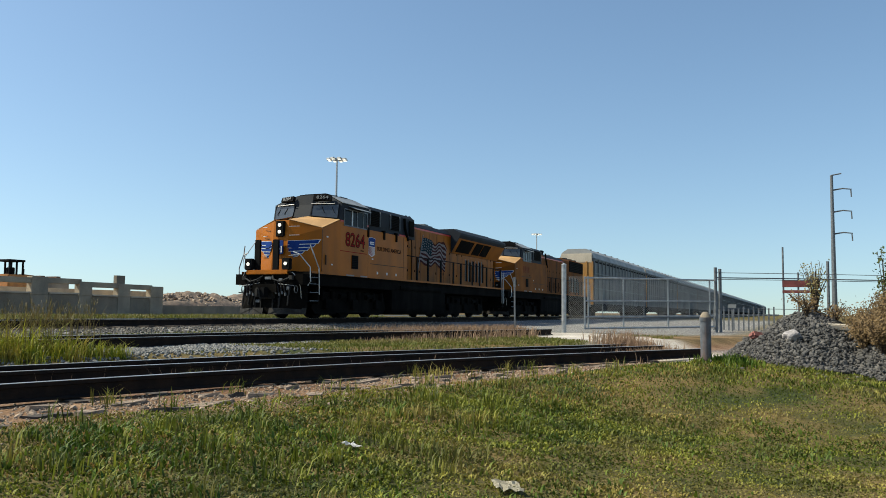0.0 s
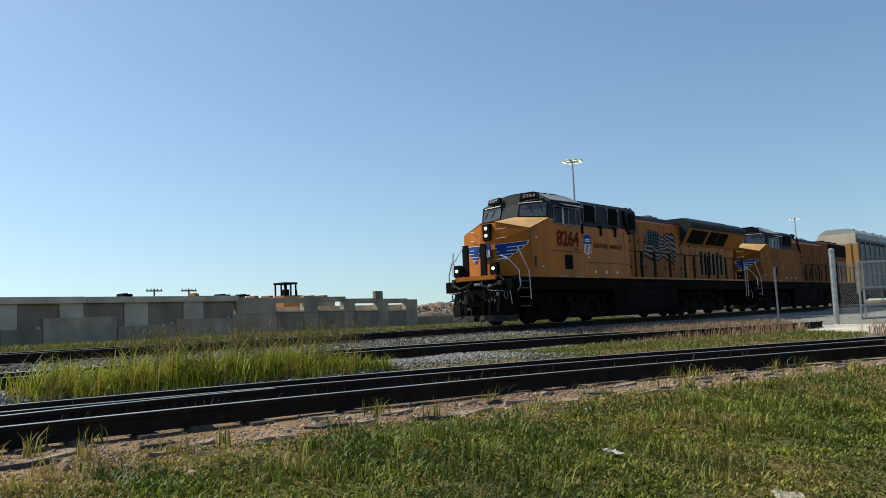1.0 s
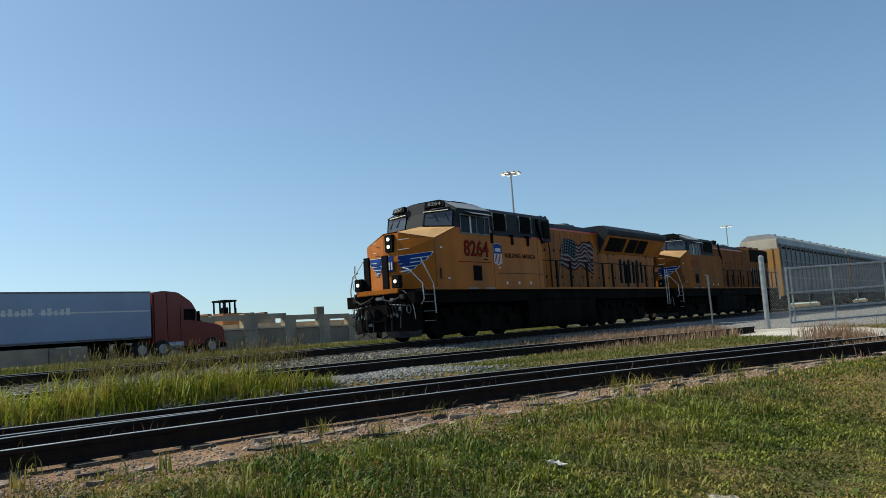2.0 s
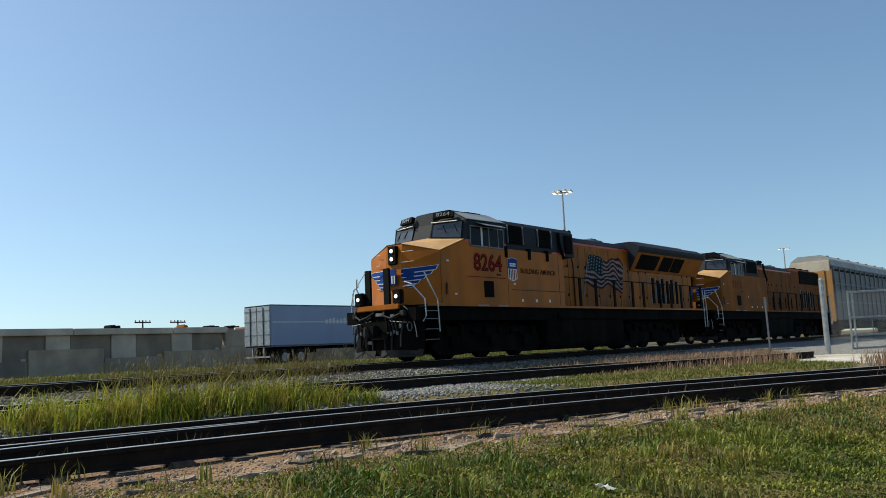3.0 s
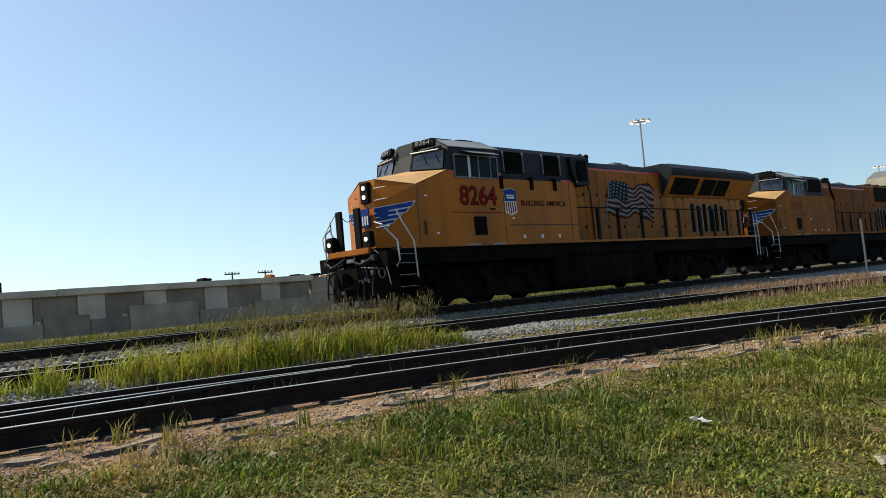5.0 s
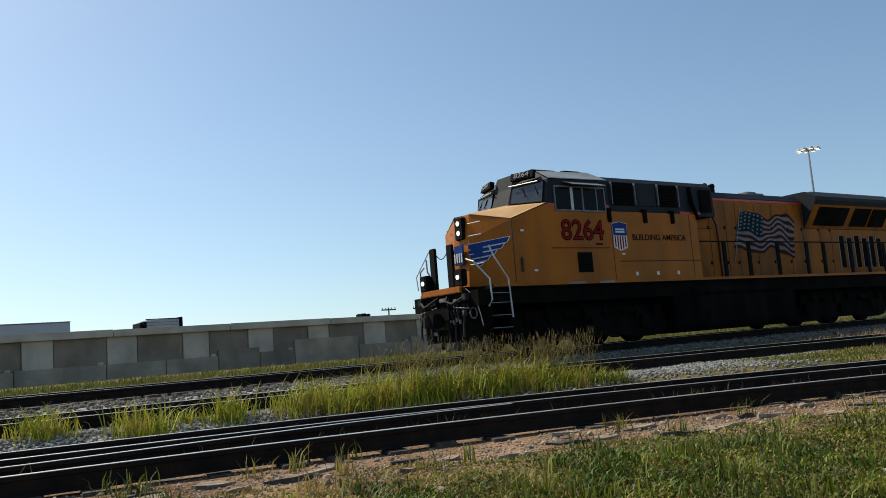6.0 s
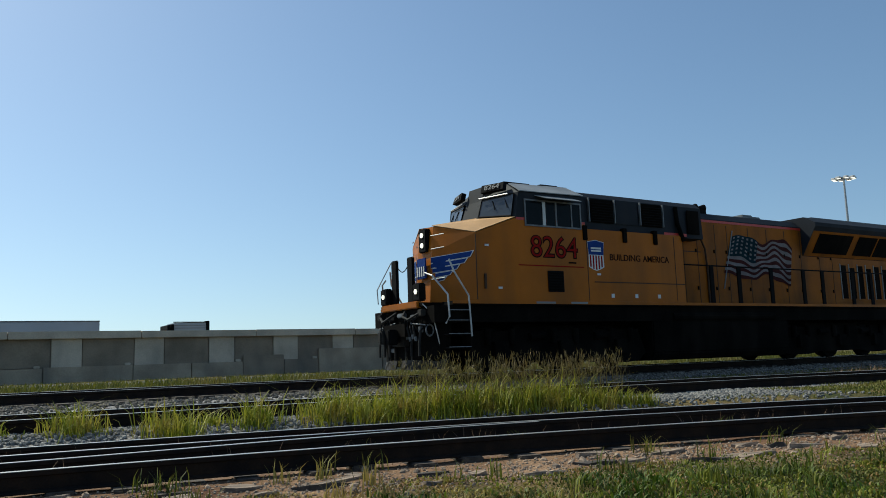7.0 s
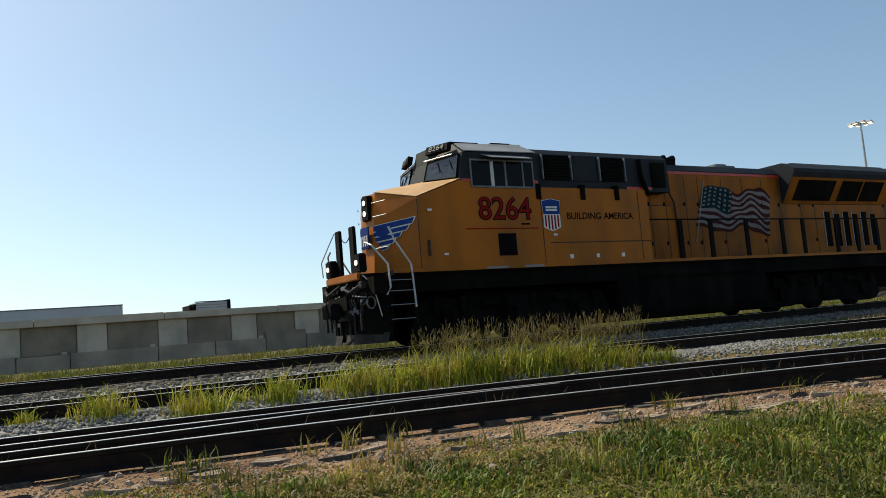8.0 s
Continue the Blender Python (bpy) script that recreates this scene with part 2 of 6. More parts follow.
def boxes(*bs, bevel=0.0):
    bm = bmesh.new()
    for b in bs:
        box(bm, *b)
    if bevel:
        bmesh.ops.bevel(bm, geom=bm.edges[:], offset=bevel, segments=2, affect="EDGES", clamp_overlap=True)
    return bm


def prism(bm, poly, y0, y1, axis="y"):
    """A closed outline in x and z (or y and z for axis x, x and y for axis z), drawn out between two places on the third axis."""
    def at(p, q):
        return (p[0], q, p[1]) if axis == "y" else (q, p[0], p[1]) if axis == "x" else (p[0], p[1], q)
    a = [bm.verts.new(at(p, y0)) for p in poly]
    b = [bm.verts.new(at(p, y1)) for p in poly]
    bm.faces.new(a)
    bm.faces.new(b[::-1])
    for i in range(len(poly)):
        j = (i + 1) % len(poly)
        bm.faces.new((a[j], a[i], b[i], b[j]))
    bmesh.ops.recalc_face_normals(bm, faces=bm.faces[:])
    return bm


def tube(bm, pts, r, seg=8, r1=None):
    """A round bar along points."""
    pts = [Vector(p) for p in pts]
    rings = []
    for i, p in enumerate(pts):
        d = (pts[min(i + 1, len(pts) - 1)] - pts[max(i - 1, 0)]).normalized()
        u = d.cross(Vector((0, 0, 1)) if abs(d.z) < 0.9 else Vector((1, 0, 0))).normalized()
        w = d.cross(u)
        rad = r if r1 is None else r + (r1 - r) * i / (len(pts) - 1)
        rings.append([bm.verts.new(p + rad * (math.cos(2 * math.pi * k / seg) * u + math.sin(2 * math.pi * k / seg) * w)) for k in range(seg)])
    for a, b in zip(rings, rings[1:]):
        for k in range(seg):
            bm.faces.new((a[k], a[(k + 1) % seg], b[(k + 1) % seg], b[k]))
    bm.faces.new(rings[0][::-1])
    bm.faces.new(rings[-1])
    bmesh.ops.recalc_face_normals(bm, faces=bm.faces[:])
    return bm


def smooth(a, b, v):
    t = min(1.0, max(0.0, (v - a) / (b - a)))
    return t * t * (3 - 2 * t)


# ---- ground ----
def near_y(x):
    """The nearest rail of the old yard lead, which bends towards the crossing."""
    if x > 14:
        return 7.47 - 0.104 * 14 - 0.01395 * 196 - 0.495 * (x - 14)
    if x < -6:
        return 7.47 + 0.624 - 0.502 + 0.063 * (x + 6)
    return 7.47 - 0.104 * x - 0.01395 * x * x


def mid_y(x):
    """Centre of the overgrown middle track."""
    if x > 18:
        return 12.2 - 0.01 * 18 - 0.0085 * 324 - 0.316 * (x - 18)
    if x < -4:
        return 12.2 + 0.04 - 0.136 + 0.058 * (x + 4)
    return 12.2 - 0.01 * x - 0.0085 * x * x


NEAR_TOP, MID_TOP = 0.65, 0.85


def ground_z(x, y):
    u = y - near_y(x)
    lawn = 0.40 - 0.40 * smooth(-0.8, -6.5, u) + 0.24 * smooth(8, 14, x) * smooth(-0.9, -2.2, u) * smooth(-14, -4, u)
    bed = 0.44 + 0.0 * x
    z = lawn + (bed - lawn) * smooth(-1.0, -0.4, u)
    z += 0.22 * smooth(2.4, 3.6, u)
    z += (RAIL - 0.24 - 0.66) * smooth(TRACK_Y - 3.6, TRACK_Y - 1.9, y)
    z += -0.12 * smooth(TRACK_Y + 1.8, TRACK_Y + 4.0, y)
    if y > 20:
        z += 0.1 * smooth(30, 40, y)
    z += 0.02 * noise.noise((x * 0.7, y * 0.7, 0)) + 0.012 * noise.noise((x * 3, y * 3, 5))
    return z


def ground_axis(lo, hi, fine_lo, fine_hi, step):
    a, v = [], fine_lo
    while v < fine_hi:
        a.append(v)
        v += step
    s = step
    while v < hi:
        a.append(v)
        s *= 1.25
        v += s
    a.append(hi)
    v, s = fine_lo, step
    while v > lo:
        s *= 1.25
        v -= s
        a.insert(0, max(v, lo))
    return a


def ground_material():
    m = bpy.data.materials.new("ground soil, gravel and turf")
    m.use_nodes = True
    n, l = m.node_tree.nodes, m.node_tree.links
    b = n["Principled BSDF"]
    b.inputs["Roughness"].default_value = 0.95
    b.inputs["Specular IOR Level"].default_value = 0.15
    geo = n.new("ShaderNodeNewGeometry")
    att = n.new("ShaderNodeAttribute")
    att.attribute_name = "cover"
    big = n.new("ShaderNodeTexNoise")
    big.inputs["Scale"].default_value, big.inputs["Detail"].default_value = 0.9, 6
    fine = n.new("ShaderNodeTexNoise")
    fine.inputs["Scale"].default_value, fine.inputs["Detail"].default_value = 22, 4
    for t in (big, fine):
        l.new(geo.outputs["Position"], t.inputs["Vector"])
    def ramp(a, c, src, lo=0.35, hi=0.65):
        r = n.new("ShaderNodeValToRGB")
        r.color_ramp.elements[0].position, r.color_ramp.elements[1].position = lo, hi
        r.color_ramp.elements[0].color, r.color_ramp.elements[1].color = (*a, 1), (*c, 1)
        l.new(src, r.inputs[0])
        return r.outputs[0]
    turf = ramp((0.05, 0.06, 0.018), (0.19, 0.13, 0.05), big.outputs["Fac"])
    soil = ramp((0.12, 0.058, 0.03), (0.31, 0.195, 0.115), big.outputs["Fac"])
    gravel = ramp((0.11, 0.105, 0.10), (0.40, 0.385, 0.37), fine.outputs["Fac"])
    sep = n.new("ShaderNodeSeparateColor")
    l.new(att.outputs["Color"], sep.inputs[0])
    def mixc(f, a, c):
        x = n.new("ShaderNodeMix")
        x.data_type = "RGBA"
        l.new(f, x.inputs["Factor"])
        l.new(a, x.inputs[6])
        l.new(c, x.inputs[7])
        return x.outputs[2]
    col = mixc(sep.outputs[0], turf, soil)
    col = mixc(sep.outputs[1], col, gravel)
    drive = ramp((0.40, 0.35, 0.29), (0.66, 0.60, 0.52), big.outputs["Fac"])
    col = mixc(sep.outputs[2], col, drive)
    g = ramp((0.65, 0.65, 0.65), (1.1, 1.1, 1.1), fine.outputs["Fac"])
    mm = n.new("ShaderNodeMix")
    mm.data_type, mm.blend_type = "RGBA", "MULTIPLY"
    mm.inputs["Factor"].default_value = 1.0
    l.new(col, mm.inputs[6])
    l.new(g, mm.inputs[7])
    l.new(mm.outputs[2], b.inputs["Base Color"])
    bp = n.new("ShaderNodeBump")
    bp.inputs["Strength"].default_value, bp.inputs["Distance"].default_value = 0.7, 0.05
    l.new(fine.outputs["Fac"], bp.inputs["Height"])
    l.new(bp.outputs[0], b.inputs["Normal"])
    return m


def crossing(x, y):
    """The pale gravel drive that crosses the end of the yard lead below the gate: one on it, nought off it."""
    ax, ay, bx, by = 25.6, 6.6, 17.6, 1.9
    k = min(1.0, max(0.0, ((x - ax) * (bx - ax) + (y - ay) * (by - ay)) / ((bx - ax) ** 2 + (by - ay) ** 2)))
    d = math.hypot(x - ax - k * (bx - ax), y - ay - k * (by - ay)) + 0.45 * noise.noise((x * 0.7, y * 0.7, 30))
    return 1 - smooth(1.15, 1.8, d)


def cover(x, y):
    """How much soil and how much gravel lies at a place."""
    u = y - near_y(x)
    j = 0.35 * noise.noise((x * 0.8, y * 0.8, 3))
    soil = smooth(-1.55, -0.9, u + j) * (1 - smooth(2.6, 3.4, u))
    grav = smooth(0.1, 0.5, u) * (1 - smooth(2.0, 2.7, u)) * 0.6
    m = abs(y - mid_y(x))
    grav = max(grav, (1 - smooth(1.5, 2.2, m + j)) * (1 - smooth(11, 15, x)))
    grav = max(grav, 1 - smooth(2.3, 3.2, abs(y - TRACK_Y) + 0.5 * j))
    dirt = smooth(20, 23, x) * smooth(-0.5, 0.5, u) * (1 - smooth(5, 6.5, u))
    soil = max(soil, 0.45 * dirt)
    yard = smooth(25, 29, x) * smooth(0.5, 2.5, y) * (1 - smooth(20, 24, y)) * (1 - smooth(80, 110, x))
    grav = max(grav, 0.85 * yard)
    far = smooth(60, 75, y) * 0.7
    pale = crossing(x, y)
    return max(soil, far), grav * (1 - 0.6 * dirt) * (1 - pale), pale


def ground():
    xs = ground_axis(-1500, 2500, -14, 44, 0.22)
    ys = ground_axis(-60, 3000, -3, 24, 0.16)
    verts = [(x, y, ground_z(x, y)) for y in ys for x in xs]
    w = len(xs)
    faces = [(j * w + i, j * w + i + 1, (j + 1) * w + i + 1, (j + 1) * w + i) for j in range(len(ys) - 1) for i in range(w - 1)]
    me = bpy.data.meshes.new("ground")
    me.from_pydata(verts, [], faces)
    a = me.color_attributes.new("cover", "FLOAT_COLOR", "POINT")
    flat = []
    for x, y, _ in verts:
        flat += (*cover(x, y), 1.0)
    a.data.foreach_set("color", flat)
    me.polygons.foreach_set("use_smooth", [True] * len(me.polygons))
    me.materials.append(ground_material())
    tagged(new("ground", me), "grass, bare soil and grey ballast ground", "ground", kind="structure")


ground()


# ---- rails ----
RAIL_PROFILE = [(-0.07, 0.0), (0.07, 0.0), (0.07, 0.012), (0.012, 0.03), (0.012, 0.125), (0.036, 0.135), (0.036, 0.166), (0.03, 0.172), (-0.03, 0.172), (-0.036, 0.166), (-0.036, 0.135), (-0.012, 0.125), (-0.012, 0.03), (-0.07, 0.012)]


def rail(path, top, parent, name="rail"):
    """A flat-bottomed rail swept along a plan path; its worn head is a part of its own."""
    bm, head = bmesh.new(), bmesh.new()
    for b, prof in ((bm, RAIL_PROFILE), (head, [(-0.031, 0.172), (0.031, 0.172), (0.031, 0.176), (-0.031, 0.176)])):
        rings = []
        for i, (x, y) in enumerate(path):
            x0, y0 = path[max(i - 1, 0)]
            x1, y1 = path[min(i + 1, len(path) - 1)]
            d = math.hypot(x1 - x0, y1 - y0)
            nx, ny = -(y1 - y0) / d, (x1 - x0) / d
            rings.append([b.verts.new((x + nx * p, y + ny * p, top - 0.176 + q)) for p, q in prof])
        k = len(prof)
        for a, c in zip(rings, rings[1:]):
            for i in range(k):
                b.faces.new((a[i], a[(i + 1) % k], c[(i + 1) % k], c[i]))
        b.faces.new(rings[0])
        b.faces.new(rings[-1][::-1])
        bmesh.ops.recalc_face_normals(b, faces=b.faces[:])
    r = part(name, bm, RUST, parent)
    part("rail_head", head, STEEL, r, "polished running surface")
    return r


def span(a, b, step):
    n = max(1, int((b - a) / step))
    return [a + (b - a) * i / n for i in range(n + 1)]


main_track = thing("main_track", "straight main railway track on grey ballast", "railway track", kind="structure")
for off in (-0.75, 0.75):
    rail([(x, TRACK_Y + off) for x in (-400, -100, 0, 100, 1500)], RAIL, main_track)
mid_track = thing("middle_track", "overgrown rusty siding track among weeds", "railway track", kind="structure")
for off in (-0.75, 0.75):
    rail([(x, mid_y(x) + off) for x in span(-60, 24, 1.0)], MID_TOP, mid_track)
near_track = thing("near_track", "old yard lead with converging switch rails", "railway track", kind="structure")
rail([(x, near_y(x)) for x in span(-60, 17.4, 1.0)], NEAR_TOP, near_track)
rail([(x, near_y(x) + 1.5) for x in span(-60, 18.5, 1.0)], NEAR_TOP, near_track)
rail([(x, near_y(x) + 0.75 + 0.6 * smooth(0, 6, x) - 0.12 * min(0, x)) for x in span(-40, 6, 1.0)], NEAR_TOP, near_track)
rail([(x, near_y(x) + 2.35 + 0.2 * smooth(2, 13, x) - 0.12 * min(0, x)) for x in span(-40, 19, 1.0)], NEAR_TOP, near_track)


# ---- train ----
def quad_prism(bm, ring, out):
    """A slab on a planar outline, its thickness along out."""
    a = [bm.verts.new(p) for p in ring]
    b = [bm.verts.new(Vector(p) + Vector(out)) for p in ring]
    bm.faces.new(a)
    bm.faces.new(b[::-1])
    for i in range(len(ring)):
        j = (i + 1) % len(ring)
        bm.faces.new((a[j], a[i], b[i], b[j]))
    bmesh.ops.recalc_face_normals(bm, faces=bm.faces[:])
    return bm


def shell(bm, rings):
    """A closed body through rings of equal length."""
    vs = [[bm.verts.new(p) for p in r] for r in rings]
    k = len(vs[0])
    for a, b in zip(vs, vs[1:]):
        for i in range(k):
            bm.faces.new((a[i], a[(i + 1) % k], b[(i + 1) % k], b[i]))
    bm.faces.new(vs[0][::-1])
    bm.faces.new(vs[-1])
    bmesh.ops.triangulate(bm, faces=[f for f in bm.faces if len(f.verts) > 3])
    bmesh.ops.recalc_face_normals(bm, faces=bm.faces[:])
    return bm


def lettering(text, width, height, mat, parent, m, name="lettering", label="", depth=0.004, bold=0.0):
    cu = bpy.data.curves.new(name, "FONT")
    cu.body, cu.extrude, cu.offset = text, 0.5, bold
    tmp = new("tmp", cu)
    bpy.context.view_layer.update()
    me = bpy.data.meshes.new_from_object(tmp.evaluated_get(bpy.context.evaluated_depsgraph_get()))
    bpy.data.objects.remove(tmp)
    xs, ys = [v.co.x for v in me.vertices], [v.co.y for v in me.vertices]
    for v in me.vertices:
        v.co = ((v.co.x - min(xs)) / (max(xs) - min(xs)) * width, (v.co.y - min(ys)) / (max(ys) - min(ys)) * height, v.co.z * depth * 2)
    me.materials.clear()
    me.materials.append(mat)
    ob = new(name, me)
    ob.parent = parent
    ob.matrix_basis = m
    if label:
        tagged(ob, label)
    return ob


def wheelset(parent, x):
    bm = bmesh.new()
    for s in (-1, 1):
        tube(bm, [(0, s * 0.68, 0), (0, s * 0.70, 0), (0, s * 0.72, 0), (0, s * 0.82, 0)], 0.53, 28)
        tube(bm, [(0, s * 0.66, 0), (0, s * 0.68, 0)], 0.56, 28)
        for k in range(6):
            a = k * math.pi / 3
            tube(bm, [(0.3 * math.cos(a), s * 0.815, 0.3 * math.sin(a)), (0.3 * math.cos(a), s * 0.83, 0.3 * math.sin(a))], 0.07, 8)
    tube(bm, [(0, -0.95, 0), (0, 0.95, 0)], 0.09, 10)
    w = part("wheelset", bm, DARK, parent)
    w.matrix_basis = pose(x, 0, 0.53)
    return w


def bogie(parent, axles):
    a, b = axles[0], axles[-1]
    bm = bmesh.new()
    for s in (-1, 1):
        y0, y1 = (1.02, 1.2) if s > 0 else (-1.2, -1.02)
        prism(bm, [(a - 0.95, 0.36), (a - 0.7, 0.16), (a - 0.3, 0.12), (a + 0.45, 0.13), (a + 0.8, 0.2), (b - 0.8, 0.2), (b - 0.45, 0.13), (b + 0.3, 0.12), (b + 0.7, 0.16), (b + 0.95, 0.36), (b + 0.7, 0.98), (a - 0.7, 0.98)], y0, y1)
        for x in axles:
            box(bm, x - 0.2, x + 0.2, min(s * 1.2, s * 1.34), max(s * 1.2, s * 1.34), 0.36, 0.72)
            for dx in (-0.36, 0.36):
                tube(bm, [(x + dx, s * 1.26, 0.66), (x + dx, s * 1.26, 1.02)], 0.08, 10)
        for x in (axles[0] + 0.9, axles[-1] - 0.9):
            tube(bm, [(x, s * 1.24, 0.82), (x + 0.45, s * 1.24, 0.86)], 0.1, 10)
    box(bm, a + 0.6, b - 0.6, -1.0, 1.0, 0.6, 1.1)
    return part("bogie_frame", bm, BLACK, parent)


def grab(parent, pts, r=0.022, mat=None, name="handrail", label="pale steel grab rail"):
    return part(name, tube(bmesh.new(), pts, r, 6), mat or RAILGREY, parent, label)


def emblem(parent, a, b, z0, flip):
    """The winged emblem on a slanted nose panel that runs from plan point a to plan point b."""
    d = Vector((b[0] - a[0], b[1] - a[1], 0))
    ln = d.length
    d.normalize()
    out = Vector((d.y, -d.x, 0)) if not flip else Vector((-d.y, d.x, 0))
    if out.x > 0:
        out = -out

    def at(s, z):
        return Vector((a[0], a[1], 0)) + d * s + out * 0.012 + Vector((0, 0, z))
    white, inner = bmesh.new(), []
    feathers = [(0.02, ln * 0.97, 0.39, 0.54), (0.02, ln * 0.84, 0.27, 0.39), (0.06, ln * 0.67, 0.15, 0.27), (0.14, ln * 0.52, 0.04, 0.15), (0.22, ln * 0.38, -0.06, 0.04)]
    for s0, s1, q0, q1 in feathers:
        up = 0.06 * s1 / ln
        ring = [at(s0, z0 + q0), at(s1 - 0.1, z0 + q0 + up), at(s1, z0 + q1 + up), at(s0, z0 + q1)]
        quad_prism(white, ring, out * 0.004)
        ring = [at(s0, z0 + q0 + 0.014), at(s1 - 0.115, z0 + q0 + up + 0.014), at(s1 - 0.04, z0 + q1 + up - 0.014), at(s0, z0 + q1 - 0.014)]
        inner.append([p + out * 0.006 for p in ring])
    w = part("wing_emblem", white, WHITE, parent, "white-edged blue wing emblem")
    for ring in inner:
        part("feather", quad_prism(bmesh.new(), ring, out * 0.004), BLUE, w)
    root = [at(0.12, z0 + 0.29), at(0.4, z0 + 0.2), at(0.46, z0 + 0.52), at(0.04, z0 + 0.52)]
    part("wing_root", quad_prism(bmesh.new(), [p + out * 0.01 for p in root], out * 0.003), BLUE, w, "solid blue wing root")


def shield(parent, x, z, w, h, y):
    bm, bb, br = bmesh.new(), bmesh.new(), bmesh.new()
    outline = [(0, 0.94), (0.25, 0.97), (0.5, 1.0), (0.75, 0.97), (1.0, 0.94), (0.94, 0.55), (0.95, 0.12), (0.72, 0.05), (0.5, 0.0), (0.28, 0.05), (0.05, 0.12), (0.06, 0.55)]
    prism(bm, [(x + w * a, z + h * b) for a, b in outline], y, y - 0.004)
    prism(bb, [(x + w * a, z + h * b) for a, b in ((0.02, 0.925), (0.5, 0.985), (0.98, 0.925), (0.93, 0.52), (0.07, 0.52))], y - 0.004, y - 0.008)
    for i in range(5):
        box(br, x + w * (0.12 + 0.165 * i), x + w * (0.2 + 0.165 * i), y - 0.008, y - 0.004, z + h * (0.13 - 0.09 * math.sin(i * 0.785)), z + h * 0.5)
    s = part("shield", bm, WHITE, parent, "shield emblem in blue, white and red")
    part("shield_field", bb, BLUE, s)
    part("shield_stripes", br, NUMRED, s)
    part("shield_bar", boxes((x + w * 0.2, x + w * 0.8, y - 0.012, y - 0.008, z + h * 0.7, z + h * 0.76), (x + w * 0.2, x + w * 0.8, y - 0.012, y - 0.008, z + h * 0.62, z + h * 0.67)), WHITE, s)


def flag_mural(parent, y):
    """A waving striped flag painted on the hood side, with its pole."""
    def at(u, v):
        x = 11.5 + 2.95 * u - 0.45 * (1 - v) * (1 - 0.5 * u)
        z = 2.56 + 1.2 * v - 0.12 * u + 0.15 * math.sin(u * 10.5 + 1.2 - v * 1.6) * (0.35 + 0.65 * u) + 0.06 * math.sin(u * 23 + v * 6) * (0.3 + 0.7 * u)
        return x, z

    def strip(bm, u0, u1, v0, v1, yy):
        n = max(2, int((u1 - u0) * 26))
        lo = [bm.verts.new((at(u0 + (u1 - u0) * i / n, v0)[0], yy, at(u0 + (u1 - u0) * i / n, v0)[1])) for i in range(n + 1)]
        hi = [bm.verts.new((at(u0 + (u1 - u0) * i / n, v1)[0], yy, at(u0 + (u1 - u0) * i / n, v1)[1])) for i in range(n + 1)]
        for i in range(n):
            bm.faces.new((lo[i], lo[i + 1], hi[i + 1], hi[i]))
    white, red, blue = bmesh.new(), bmesh.new(), bmesh.new()
    strip(white, 0, 1, 0, 1, y - 0.004)
    for i in range(0, 13, 2):
        strip(red, 0, 1, i / 13, (i + 1) / 13, y - 0.008)
    strip(blue, 0, 0.42, 0.46, 1, y - 0.012)
    f = part("flag_mural", white, FLAGWHITE, parent, "weathered striped flag mural on the hood side")
    part("red_stripe", red, FLAGRED, f)
    part("canton", blue, FLAGBLUE, f)
    for i in range(6):
        for j in range(5):
            u, v = 0.035 + 0.07 * i, 0.52 + 0.1 * j
            sb = bmesh.new()
            strip(sb, u, u + 0.03, v, v + 0.045, y - 0.015)
            part("star", sb, FLAGWHITE, f)
    part("painted_pole", tube(bmesh.new(), [(11.0, y - 0.006, 2.15), (11.56, y - 0.006, 3.92)], 0.018, 6), ROOFGREY, f)


BOARD = material("black number board", (0.004, 0.004, 0.005), rough=0.8, spec=0.1, vary=0.1, bump=0.0)
FLAGWHITE = material("faded white decal", (0.25, 0.225, 0.225), rough=0.8, spec=0.05, vary=0.15, scale=3, bump=0.02)
FLAGRED = material("faded red decal", (0.065, 0.02, 0.019), rough=0.8, spec=0.05, vary=0.15, scale=3, bump=0.02)
FLAGBLUE = material("faded blue decal", (0.010, 0.032, 0.042), rough=0.8, spec=0.05, vary=0.15, scale=3, bump=0.02)
PILOTGREY = material("dusty dark grey pilot steel", (0.035, 0.033, 0.03), rough=0.8, spec=0.2, vary=0.3, scale=4, grain=30, bump=0.15, stain=(0.09, 0.075, 0.06), stain_amount=0.5)
# cab yellow lowered to paint in the recessed hood's shade, plus dark stains
DIMMED = material("stained yellow hood paint darkened for shade", (0.34, 0.105, 0.003), rough=0.55, spec=0.15, vary=0.12, scale=1.2, grain=30, bump=0.03, stain=(0.05, 0.024, 0.008), stain_amount=0.65)
GRIMY = material("grimy faded yellow paint", (0.27, 0.083, 0.004), rough=0.65, spec=0.1, vary=0.14, scale=1.2, grain=30, bump=0.04, stain=(0.09, 0.04, 0.012), stain_amount=0.6)
GRIMYHOOD = material("grimy brown-yellow hood paint", (0.22, 0.067, 0.004), rough=0.7, spec=0.1, vary=0.16, scale=1.0, grain=30, bump=0.04, stain=(0.06, 0.028, 0.01), stain_amount=0.7)
SEAM = material("grimy panel seam", (0.06, 0.03, 0.012), rough=0.8, vary=0.2, bump=0.02)
ENDORANGE = material("faded orange end paint", (0.42, 0.21, 0.05), rough=0.6, vary=0.1, scale=1, bump=0.04, stain=(0.2, 0.12, 0.06), stain_amount=0.5)


